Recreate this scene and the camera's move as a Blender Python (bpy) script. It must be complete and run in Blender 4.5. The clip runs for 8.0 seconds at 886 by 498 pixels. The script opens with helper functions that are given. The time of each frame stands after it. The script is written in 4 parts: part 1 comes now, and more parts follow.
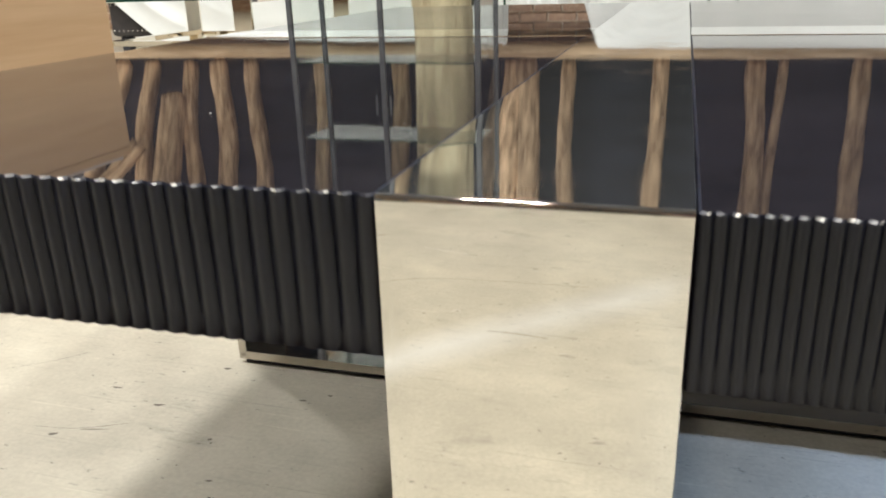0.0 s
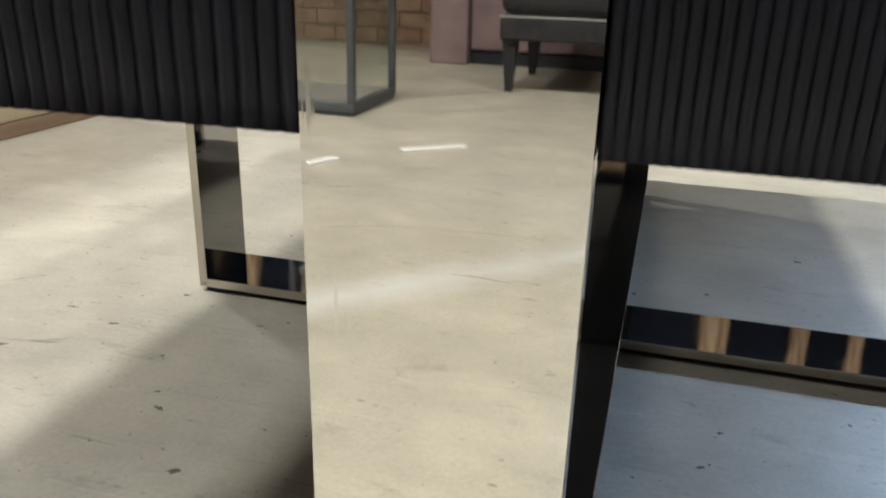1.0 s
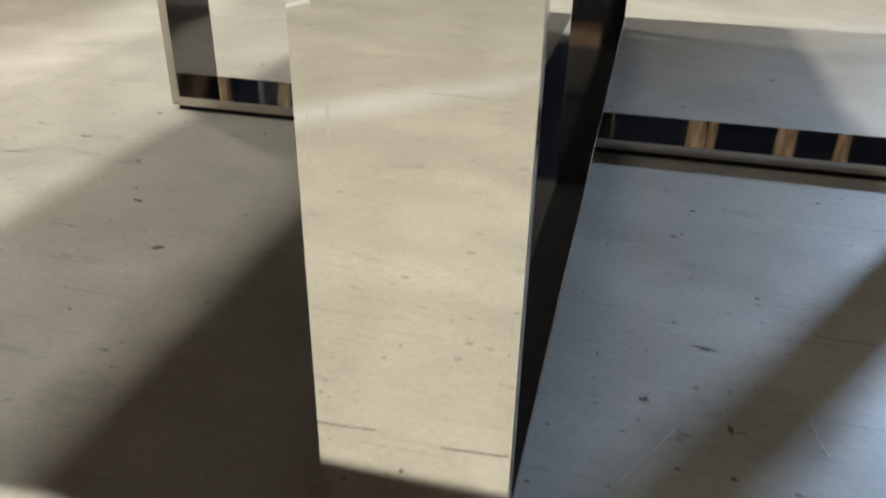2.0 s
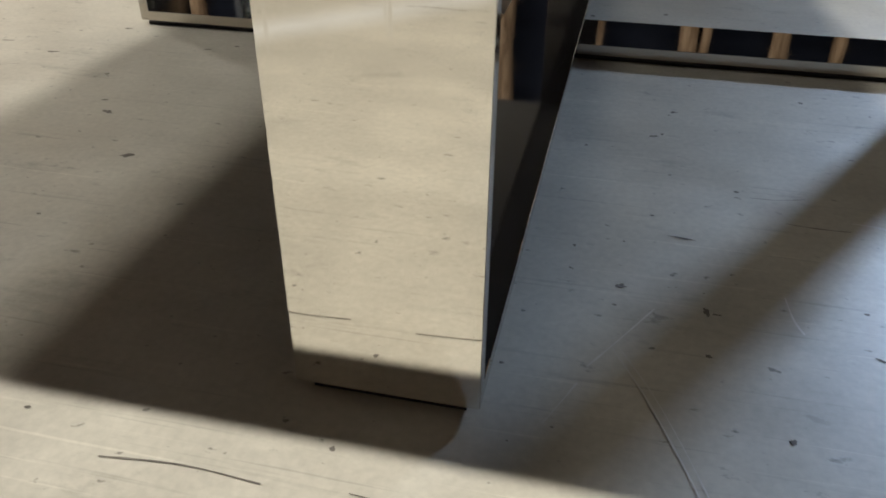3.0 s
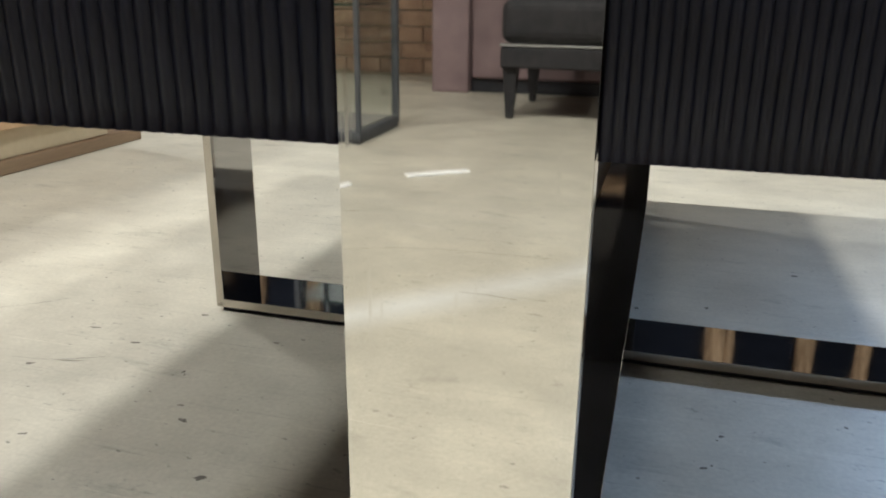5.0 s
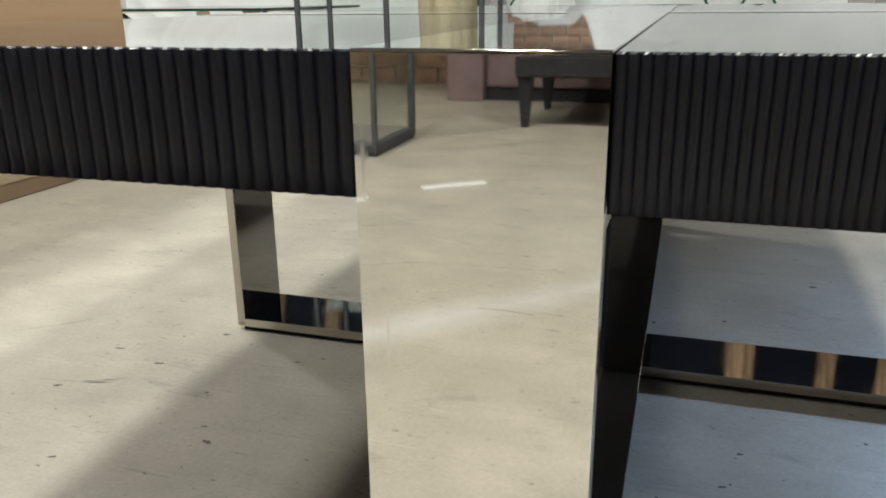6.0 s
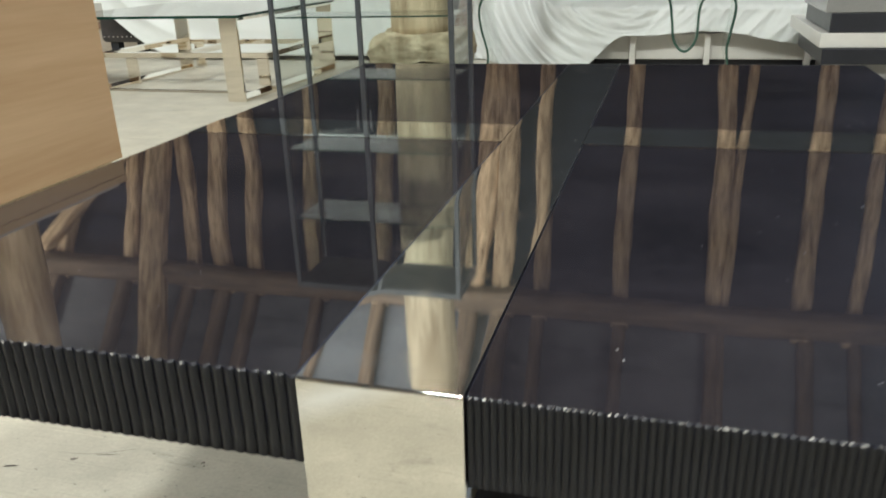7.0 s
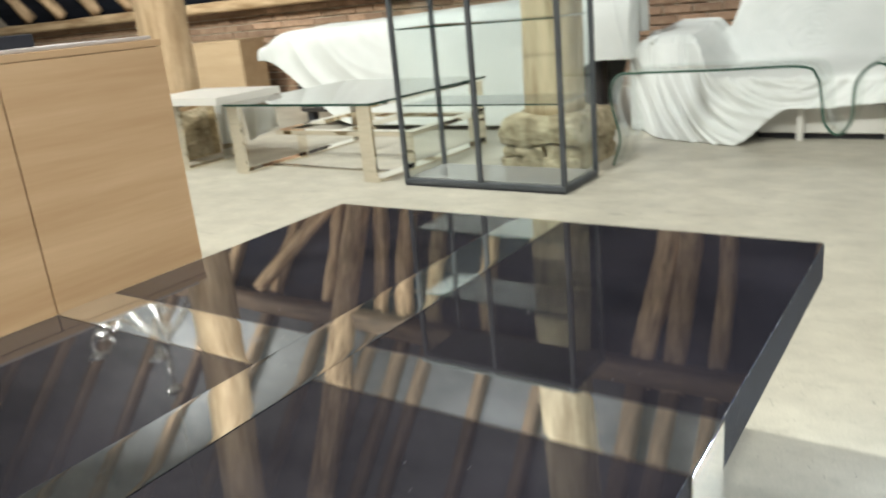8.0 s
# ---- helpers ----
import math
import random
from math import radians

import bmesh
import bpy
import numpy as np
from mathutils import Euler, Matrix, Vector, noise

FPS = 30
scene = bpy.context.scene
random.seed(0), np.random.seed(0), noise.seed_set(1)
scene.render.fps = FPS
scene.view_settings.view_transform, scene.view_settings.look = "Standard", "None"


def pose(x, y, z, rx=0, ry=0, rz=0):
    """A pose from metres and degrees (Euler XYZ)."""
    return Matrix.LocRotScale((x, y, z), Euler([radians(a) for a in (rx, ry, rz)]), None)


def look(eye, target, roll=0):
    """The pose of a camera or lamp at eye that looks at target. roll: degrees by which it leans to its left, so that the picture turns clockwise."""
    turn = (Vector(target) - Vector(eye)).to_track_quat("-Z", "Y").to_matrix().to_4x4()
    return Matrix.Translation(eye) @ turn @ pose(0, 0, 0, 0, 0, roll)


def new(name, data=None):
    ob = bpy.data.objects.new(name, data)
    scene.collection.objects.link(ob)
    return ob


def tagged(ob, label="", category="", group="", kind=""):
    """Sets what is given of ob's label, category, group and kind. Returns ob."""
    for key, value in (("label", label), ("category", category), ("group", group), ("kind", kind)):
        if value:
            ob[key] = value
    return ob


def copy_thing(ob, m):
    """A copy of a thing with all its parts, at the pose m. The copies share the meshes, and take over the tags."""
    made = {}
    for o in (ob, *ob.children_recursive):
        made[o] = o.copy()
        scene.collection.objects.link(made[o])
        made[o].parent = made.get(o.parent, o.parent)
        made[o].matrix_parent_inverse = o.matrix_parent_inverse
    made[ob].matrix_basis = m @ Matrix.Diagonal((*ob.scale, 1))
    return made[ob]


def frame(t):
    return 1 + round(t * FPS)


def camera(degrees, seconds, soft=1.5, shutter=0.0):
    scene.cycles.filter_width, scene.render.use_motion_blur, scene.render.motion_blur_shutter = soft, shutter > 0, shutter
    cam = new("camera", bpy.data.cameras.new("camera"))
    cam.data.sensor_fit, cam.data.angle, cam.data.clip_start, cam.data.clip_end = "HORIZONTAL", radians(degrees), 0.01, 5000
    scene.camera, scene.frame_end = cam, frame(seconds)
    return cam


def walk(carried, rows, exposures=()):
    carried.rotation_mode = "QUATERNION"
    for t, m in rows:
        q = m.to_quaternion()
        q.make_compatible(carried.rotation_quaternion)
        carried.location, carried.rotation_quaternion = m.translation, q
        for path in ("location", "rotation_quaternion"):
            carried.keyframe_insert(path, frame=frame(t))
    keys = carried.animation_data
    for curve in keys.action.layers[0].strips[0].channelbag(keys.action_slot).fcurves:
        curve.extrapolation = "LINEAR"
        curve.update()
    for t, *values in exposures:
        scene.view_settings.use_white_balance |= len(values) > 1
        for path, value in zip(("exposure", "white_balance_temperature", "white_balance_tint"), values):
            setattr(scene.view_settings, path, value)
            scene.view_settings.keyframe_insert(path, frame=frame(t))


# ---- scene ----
cam = camera(59.3, 8.0, soft=1.8, shutter=0.3)
PATH = [
    (0.0, 0.0403, -0.8186, 0.4653, 70.13, 1.73, 16.45),
    (0.5, 0.0579, -0.8164, 0.4227, 70.96, -0.48, 16.09),
    (1.0, 0.0660, -0.8310, 0.3984, 69.59, -1.37, 16.26),
    (1.5, 0.0707, -0.8481, 0.3433, 66.33, -1.01, 15.29),
    (2.0, 0.0794, -0.8727, 0.3068, 61.95, -0.94, 14.29),
    (2.2, 0.0808, -0.8764, 0.2993, 59.89, -0.83, 13.77),
    (3.3, 0.0942, -0.8794, 0.2727, 57.62, -0.35, 13.04),
    (3.5, 0.0947, -0.8754, 0.2822, 59.47, -0.39, 13.35),
    (4.0, 0.0817, -0.8683, 0.3271, 64.59, -0.23, 14.27),
    (4.5, 0.0818, -0.8710, 0.3688, 69.37, -0.41, 15.53),
    (5.0, 0.0698, -0.8701, 0.3990, 71.66, -0.52, 16.14),
    (5.2, 0.0695, -0.8711, 0.4035, 72.32, -0.80, 16.63),
    (6.5, 0.0796, -0.8794, 0.4593, 71.43, 1.37, 17.13),
    (6.7, 0.1015, -0.9048, 0.5109, 70.91, 1.44, 16.74),
    (6.9, 0.1247, -0.9203, 0.5774, 69.59, 2.08, 16.04),
    (7.0, 0.1376, -0.9369, 0.6152, 68.93, 1.91, 15.69),
    (7.3, 0.2050, -0.9570, 0.6990, 68.42, 3.34, 16.59),
    (7.5, 0.3067, -0.9157, 0.7402, 69.03, 4.83, 19.87),
    (7.7, 0.4570, -0.8050, 0.7610, 70.27, 5.90, 24.41),
    (7.8, 0.5320, -0.7390, 0.7700, 70.89, 6.11, 27.06),
    (8.0, 0.6362, -0.6014, 0.7882, 72.41, 5.32, 33.67),
]
walk(cam, [(t, pose(*r)) for t, *r in PATH], exposures=[(0.0, 0.50, 6420, 11), (0.5, 0.16, 6200, 11), (1.0, 0.25, 6250, 10), (2.2, 0.13, 6350, 11), (3.3, 0.01, 6450, 12), (4.0, 0.26, 6350, 11), (4.5, 0.29, 6300, 11), (5.2, 0.24, 6120, 9), (6.5, 0.07, 6300, 9), (7.0, 0.17, 6180, 5),
                                                      (7.3, 0.50, 6200, 5), (7.5, 0.80, 6120, 5), (7.8, 0.60, 6250, 5), (8.0, 0.46, 6280, 5)])

# ---- world and lights ----
world = bpy.data.worlds.new("sky")
scene.world = world
world.use_nodes = True
wn = world.node_tree.nodes
sky = wn.new("ShaderNodeTexSky")
sky.sky_type, sky.sun_disc, sky.sun_elevation, sky.sun_rotation = "NISHITA", False, radians(30), radians(200)
wn["Background"].inputs["Strength"].default_value = 0.1
world.node_tree.links.new(sky.outputs["Color"], wn["Background"].inputs["Color"])


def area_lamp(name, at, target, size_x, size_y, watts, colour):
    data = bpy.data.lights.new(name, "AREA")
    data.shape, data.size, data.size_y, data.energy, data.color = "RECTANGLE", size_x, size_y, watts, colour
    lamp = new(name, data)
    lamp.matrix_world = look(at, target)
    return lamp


WARM, NEUTRAL = (1.0, 0.965, 0.86), (1.0, 0.985, 0.94)
ROW_Y, ROW_Z = -0.317, 3.78
for row_name, x, watts in (("row_light_far", -4.5, 8), ("row_light_a", -3.05, 98), ("row_light_b", -0.72, 80), ("row_light_c", 1.67, 76), ("row_light_end", 4.3, 54)):
    area_lamp(row_name, (x, ROW_Y, ROW_Z), (x, ROW_Y, 0), 0.40, 0.07, watts, WARM)
# four fill lamps without a real source, added to brighten background and west wall
area_lamp("fill_light_d", (-2.0, 2.6, 2.6), (-2.3, 4.9, 2.2), 0.6, 0.5, 15, NEUTRAL)
area_lamp("fill_light_f", (1.0, 2.6, 2.6), (0.7, 4.9, 2.2), 0.6, 0.5, 13, NEUTRAL)
area_lamp("fill_light_g", (-2.7, 1.3, 3.9), (-2.1, 2.9, 0.0), 0.3, 0.2, 50, NEUTRAL)
area_lamp("fill_light_e", (-5.6, 2.3, 2.7), (-6.6, 5.3, 0.8), 0.5, 0.4, 125, WARM)
# extra lamps added above the row to brighten the upper roof
for row_name, x, watts in (("roof_fill_a", -3.05, 3), ("roof_fill_b", -0.72, 4), ("roof_fill_c", 1.67, 38)):
    area_lamp(row_name, (x, ROW_Y, ROW_Z + 0.06), (x, ROW_Y + 1.5, ROW_Z + 2.4), 0.40, 0.07, watts, WARM)
roof_window = area_lamp("daylight_roof_window", (3.12, 4.37, 2.36), (0.52, -0.12, 0.0), 0.34, 0.40, 2.6, (0.54, 0.72, 1.0))
roof_window.data.spread = radians(16)


# ---- materials ----
def material(name):
    m = bpy.data.materials.new(name)
    m.use_nodes = True
    return m, m.node_tree.nodes, m.node_tree.links, m.node_tree.nodes["Principled BSDF"]


def surface(name, low, high, rough=0.6, rough_high=None, metallic=0.0, scale=6.0, fine=80.0, bump=0.2,
            depth=0.003, stretch=(1, 1, 1), island=0.0, coat=0.0, specular=0.5, tight=(0.42, 0.95)):
    """Two scales of noise between two colours, with fine relief."""
    m, n, l, b = material(name)
    tc, mp = n.new("ShaderNodeTexCoord"), n.new("ShaderNodeMapping")
    mp.inputs["Scale"].default_value = stretch
    l.new(tc.outputs["Object"], mp.inputs["Vector"])
    big, small = n.new("ShaderNodeTexNoise"), n.new("ShaderNodeTexNoise")
    for node, s, d in ((big, scale, 6), (small, fine, 4)):
        node.inputs["Scale"].default_value, node.inputs["Detail"].default_value = s, d
        l.new(mp.outputs["Vector"], node.inputs["Vector"])
    mixf = n.new("ShaderNodeMath")
    mixf.operation = "MULTIPLY_ADD"
    mixf.inputs[1].default_value = 0.35
    l.new(small.outputs["Fac"], mixf.inputs[0])
    l.new(big.outputs["Fac"], mixf.inputs[2])
    ramp = n.new("ShaderNodeMapRange")
    ramp.inputs["From Min"].default_value, ramp.inputs["From Max"].default_value = tight
    l.new(mixf.outputs["Value"], ramp.inputs["Value"])
    mix = n.new("ShaderNodeMix")
    mix.data_type = "RGBA"
    mix.inputs["A"].default_value, mix.inputs["B"].default_value = (*low, 1), (*high, 1)
    l.new(ramp.outputs["Result"], mix.inputs["Factor"])
    colour = mix.outputs["Result"]
    if island:
        info, val, hsv = n.new("ShaderNodeObjectInfo"), n.new("ShaderNodeMapRange"), n.new("ShaderNodeHueSaturation")
        val.inputs["To Min"].default_value, val.inputs["To Max"].default_value = 1 - island, 1 + island
        l.new(info.outputs["Random"], val.inputs["Value"])
        l.new(val.outputs["Result"], hsv.inputs["Value"])
        l.new(colour, hsv.inputs["Color"])
        colour = hsv.outputs["Color"]
    l.new(colour, b.inputs["Base Color"])
    rr = n.new("ShaderNodeMapRange")
    rr.inputs["To Min"].default_value, rr.inputs["To Max"].default_value = rough, rough if rough_high is None else rough_high
    l.new(small.outputs["Fac"], rr.inputs["Value"])
    l.new(rr.outputs["Result"], b.inputs["Roughness"])
    b.inputs["Metallic"].default_value, b.inputs["Coat Weight"].default_value = metallic, coat
    b.inputs["Specular IOR Level"].default_value = specular
    if bump:
        bp = n.new("ShaderNodeBump")
        bp.inputs["Strength"].default_value, bp.inputs["Distance"].default_value = bump, depth
        l.new(mixf.outputs["Value"], bp.inputs["Height"])
        l.new(bp.outputs["Normal"], b.inputs["Normal"])
    return m


def glass(name, tint, gloss=0.02, rise=4.0, most=0.75, least=0.035):
    """Clear sheet: tinted see-through with gloss that rises at grazing angles."""
    m, n, l, b = material(name)
    n.remove(b)
    tr, gl, lw, mx = n.new("ShaderNodeBsdfTransparent"), n.new("ShaderNodeBsdfGlossy"), n.new("ShaderNodeLayerWeight"), n.new("ShaderNodeMixShader")
    power, ramp = n.new("ShaderNodeMath"), n.new("ShaderNodeMapRange")
    tr.inputs["Color"].default_value = (*tint, 1)
    gl.inputs["Roughness"].default_value = gloss
    lw.inputs["Blend"].default_value = 0.5
    power.operation = "POWER"
    power.inputs[1].default_value = rise
    ramp.inputs["To Min"].default_value, ramp.inputs["To Max"].default_value = least, most
    l.new(lw.outputs["Facing"], power.inputs[0])
    l.new(power.outputs["Value"], ramp.inputs["Value"])
    l.new(ramp.outputs["Result"], mx.inputs["Fac"])
    l.new(tr.outputs["BSDF"], mx.inputs[1])
    l.new(gl.outputs["BSDF"], mx.inputs[2])
    l.new(mx.outputs["Shader"], n["Material Output"].inputs["Surface"])
    return m


def mirror_metal(name, colour, rough, wave=0.0, wave_scale=3.0, wiped=False):
    m, n, l, b = material(name)
    b.inputs["Base Color"].default_value = (*colour, 1)
    b.inputs["Metallic"].default_value = 1.0
    tc, smudge, rr = n.new("ShaderNodeTexCoord"), n.new("ShaderNodeTexNoise"), n.new("ShaderNodeMapRange")
    smudge.inputs["Scale"].default_value, smudge.inputs["Detail"].default_value = 25, 6
    l.new(tc.outputs["Object"], smudge.inputs["Vector"])
    rr.inputs["From Min"].default_value, rr.inputs["From Max"].default_value = 0.4, 0.75
    rr.inputs["To Min"].default_value, rr.inputs["To Max"].default_value = rough, rough * 2.2
    l.new(smudge.outputs["Fac"], rr.inputs["Value"])
    l.new(rr.outputs["Result"], b.inputs["Roughness"])
    if wiped:
        # fine upright wiping marks in patches
        mp, lines, where = n.new("ShaderNodeMapping"), n.new("ShaderNodeTexNoise"), n.new("ShaderNodeTexNoise")
        mp.inputs["Scale"].default_value = (1.0, 1.0, 0.035)
        lines.inputs["Scale"].default_value, lines.inputs["Detail"].default_value = 330, 2
        where.inputs["Scale"].default_value, where.inputs["Detail"].default_value = 17, 2
        l.new(tc.outputs["Object"], mp.inputs["Vector"])
        l.new(mp.outputs["Vector"], lines.inputs["Vector"])
        l.new(tc.outputs["Object"], where.inputs["Vector"])
        ra, rb, prod, total = n.new("ShaderNodeMapRange"), n.new("ShaderNodeMapRange"), n.new("ShaderNodeMath"), n.new("ShaderNodeMath")
        for node, source, lo, hi, top in ((ra, lines, 0.58, 0.70, 0.16), (rb, where, 0.48, 0.62, 1.0)):
            node.inputs["From Min"].default_value, node.inputs["From Max"].default_value, node.inputs["To Max"].default_value = lo, hi, top
            l.new(source.outputs["Fac"], node.inputs["Value"])
        prod.operation, total.operation = "MULTIPLY", "ADD"
        l.new(ra.outputs["Result"], prod.inputs[0])
        l.new(rb.outputs["Result"], prod.inputs[1])
        l.new(prod.outputs["Value"], total.inputs[0])
        l.new(rr.outputs["Result"], total.inputs[1])
        l.new(total.outputs["Value"], b.inputs["Roughness"])
    if wave:
        nz, bp = n.new("ShaderNodeTexNoise"), n.new("ShaderNodeBump")
        nz.inputs["Scale"].default_value, nz.inputs["Detail"].default_value = wave_scale, 1
        bp.inputs["Strength"].default_value, bp.inputs["Distance"].default_value = wave, 0.01
        l.new(tc.outputs["Object"], nz.inputs["Vector"])
        l.new(nz.outputs["Fac"], bp.inputs["Height"])
        l.new(bp.outputs["Normal"], b.inputs["Normal"])
    return m


def concrete():
    m, n, l, b = material("worn_concrete")
    tc = n.new("ShaderNodeTexCoord")

    def noise_node(scale, detail, stretch=(1, 1, 1), rough=0.55, turn=0.0):
        mp, nz = n.new("ShaderNodeMapping"), n.new("ShaderNodeTexNoise")
        mp.inputs["Scale"].default_value = stretch
        mp.inputs["Rotation"].default_value = (0, 0, radians(turn))
        nz.inputs["Scale"].default_value, nz.inputs["Detail"].default_value, nz.inputs["Roughness"].default_value = scale, detail, rough
        l.new(tc.outputs["Object"], mp.inputs["Vector"])
        l.new(mp.outputs["Vector"], nz.inputs["Vector"])
        return nz.outputs["Fac"]

    def band(value, a, z, lo, hi):
        r = n.new("ShaderNodeMapRange")
        for key, v in (("From Min", a), ("From Max", z), ("To Min", lo), ("To Max", hi)):
            r.inputs[key].default_value = v
        l.new(value, r.inputs["Value"])
        return r.outputs["Result"]

    def times(a, c):
        k = n.new("ShaderNodeMath")
        k.operation = "MULTIPLY"
        l.new(a, k.inputs[0])
        l.new(c, k.inputs[1])
        return k.outputs["Value"]

    cloud = noise_node(1.6, 8)
    patch = noise_node(5.5, 7, (1.0, 1.25, 1), 0.62)
    trowel = noise_node(13, 8, (1.0, 1.2, 1), 0.66)
    fine = noise_node(190, 3)
    specks = noise_node(75, 3, (1.0, 1.5, 1))
    flecks = noise_node(44, 5, (0.8, 1.8, 1), 0.65)
    where = noise_node(4.2, 3)
    dirt = noise_node(7, 9, (0.8, 2.2, 1), 0.72)
    scuff_a = noise_node(6, 4, (1.0, 34, 1), 0.5, 35)
    scuff_b = noise_node(5, 4, (1.0, 40, 1), 0.5, -24)
    scuff_c = noise_node(7, 4, (1.0, 30, 1), 0.5, 4)

    def most(a, c):
        k = n.new("ShaderNodeMath")
        k.operation = "MAXIMUM"
        l.new(a, k.inputs[0])
        l.new(c, k.inputs[1])
        return k.outputs["Value"]

    tone = times(times(times(band(cloud, 0.3, 0.72, 0.90, 1.07), band(patch, 0.3, 0.7, 0.81, 1.12)), times(band(trowel, 0.3, 0.7, 0.90, 1.08), band(fine, 0.3, 0.7, 0.93, 1.07))),
                 times(times(band(specks, 0.678, 0.73, 1.0, 0.42), most(band(flecks, 0.62, 0.70, 1.0, 0.5), band(where, 0.50, 0.60, 1.0, 0.0))), band(dirt, 0.58, 0.72, 1.0, 0.62)))
    tone = times(tone, times(times(band(scuff_a, 0.64, 0.70, 1.0, 0.82), band(scuff_b, 0.65, 0.71, 1.0, 1.16)), band(scuff_c, 0.63, 0.69, 1.0, 0.90)))
    # a streak of light across the floor, painted into the colour as a pale band
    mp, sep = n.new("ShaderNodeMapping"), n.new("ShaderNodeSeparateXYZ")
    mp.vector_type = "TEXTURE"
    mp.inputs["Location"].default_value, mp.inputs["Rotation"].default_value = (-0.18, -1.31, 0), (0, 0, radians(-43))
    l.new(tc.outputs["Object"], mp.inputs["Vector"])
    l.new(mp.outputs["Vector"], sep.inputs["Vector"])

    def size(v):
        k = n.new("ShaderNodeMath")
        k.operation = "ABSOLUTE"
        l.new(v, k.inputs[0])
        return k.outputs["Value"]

    light_streak = times(times(band(size(sep.outputs["Y"]), 0.0, 0.06, 1.0, 0.0), band(size(sep.outputs["X"]), 0.22, 0.42, 1.0, 0.0)), band(patch, 0.3, 0.6, 0.5, 1.0))
    mix = n.new("ShaderNodeMix")
    mix.data_type, mix.blend_type = "RGBA", "MULTIPLY"
    mix.inputs["Factor"].default_value = 1.0
    mix.inputs["A"].default_value = (0.495, 0.468, 0.398, 1)
    l.new(tone, mix.inputs["B"])
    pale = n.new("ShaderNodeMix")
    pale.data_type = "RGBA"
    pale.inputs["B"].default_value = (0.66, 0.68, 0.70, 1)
    l.new(band(light_streak, 0.0, 1.0, 0.0, 0.6), pale.inputs["Factor"])
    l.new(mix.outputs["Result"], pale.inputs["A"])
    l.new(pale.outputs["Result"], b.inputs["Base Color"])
    l.new(band(trowel, 0.3, 0.7, 0.32, 0.52), b.inputs["Roughness"])
    bp = n.new("ShaderNodeBump")
    bp.inputs["Strength"].default_value, bp.inputs["Distance"].default_value = 0.06, 0.002
    l.new(tone, bp.inputs["Height"])
    l.new(bp.outputs["Normal"], b.inputs["Normal"])
    return m


CONCRETE = concrete()
BLACK_GLASS = surface("black_lacquered_glass", (0.0065, 0.006, 0.0085), (0.024, 0.0215, 0.028), 0.012, 0.04, scale=5, bump=0.0, specular=0.5)
BLACK_GLASS.node_tree.nodes["Principled BSDF"].inputs["IOR"].default_value = 1.70


def smudge(mat, weight, rough):
    """Dusty, smeared film over a glossy surface."""
    n, l = mat.node_tree.nodes, mat.node_tree.links
    tc, mp, nz, rr = n.new("ShaderNodeTexCoord"), n.new("ShaderNodeMapping"), n.new("ShaderNodeTexNoise"), n.new("ShaderNodeMapRange")
    mp.inputs["Scale"].default_value = (1.0, 2.6, 1.0)
    mp.inputs["Rotation"].default_value = (0, 0, 0.5)
    nz.inputs["Scale"].default_value, nz.inputs["Detail"].default_value, nz.inputs["Roughness"].default_value = 6.0, 9, 0.65
    rr.inputs["From Min"].default_value, rr.inputs["From Max"].default_value = 0.32, 0.72
    rr.inputs["To Min"].default_value, rr.inputs["To Max"].default_value = weight * 0.5, weight * 1.6
    l.new(tc.outputs["Object"], mp.inputs["Vector"])
    l.new(mp.outputs["Vector"], nz.inputs["Vector"])
    l.new(nz.outputs["Fac"], rr.inputs["Value"])
    b = n["Principled BSDF"]
    l.new(rr.outputs["Result"], b.inputs["Coat Weight"])
    b.inputs["Coat Roughness"].default_value = rough
    b.inputs["Coat IOR"].default_value = 1.5


smudge(BLACK_GLASS, 0.16, 0.38)
FLUTED = surface("black_fluted_lacquer", (0.0065, 0.0085, 0.020), (0.0125, 0.0150, 0.034), 0.30, 0.44, scale=25, fine=200, bump=0.2, depth=0.001)
# highlights on the rib crests, painted as pale rim facets
RIM_GLINT = surface("painted_rim_glint", (0.05, 0.05, 0.05), (0.75, 0.73, 0.70), 0.25, 0.4, scale=60, fine=300, bump=0.0, tight=(0.55, 0.85))
STEEL = mirror_metal("polished_steel", (0.90, 0.87, 0.81), 0.018, 0.012, 4.0, True)
STEEL_DUSTY = mirror_metal("dusty_polished_steel", (0.79, 0.81, 0.82), 0.03, 0.012, 4.0)
STEEL_DUSTY.node_tree.nodes["Principled BSDF"].inputs["Metallic"].default_value = 0.973
dusty_range = STEEL_DUSTY.node_tree.nodes["Map Range"].inputs
dusty_range["From Min"].default_value, dusty_range["From Max"].default_value, dusty_range["To Max"].default_value = 0.48, 0.72, 0.085
STEEL_INNER = mirror_metal("darker_polished_steel", (0.43, 0.42, 0.415), 0.035, 0.012, 4.0)
STEEL_DULL = mirror_metal("steel_edge", (0.55, 0.51, 0.46), 0.12)
GUN_METAL = surface("grey_painted_metal", (0.045, 0.052, 0.062), (0.085, 0.092, 0.105), 0.48, 0.6, scale=12, bump=0.05)
PANE = glass("clear_pane", (0.955, 0.972, 0.966), least=0.012)
SHELF_GLASS = glass("shelf_glass", (0.88, 0.91, 0.92), 0.02, 1.1, 0.92)
BENT_EDGE = surface("pale_green_glass_edge", (0.03, 0.07, 0.055), (0.07, 0.14, 0.11), 0.15, 0.2, bump=0.0)
BENT_GLASS = glass("bent_glass", (0.97, 0.985, 0.975))
GLASS_EDGE = surface("dark_green_glass_edge", (0.006, 0.03, 0.022), (0.015, 0.06, 0.045), 0.15, 0.2, bump=0.0)
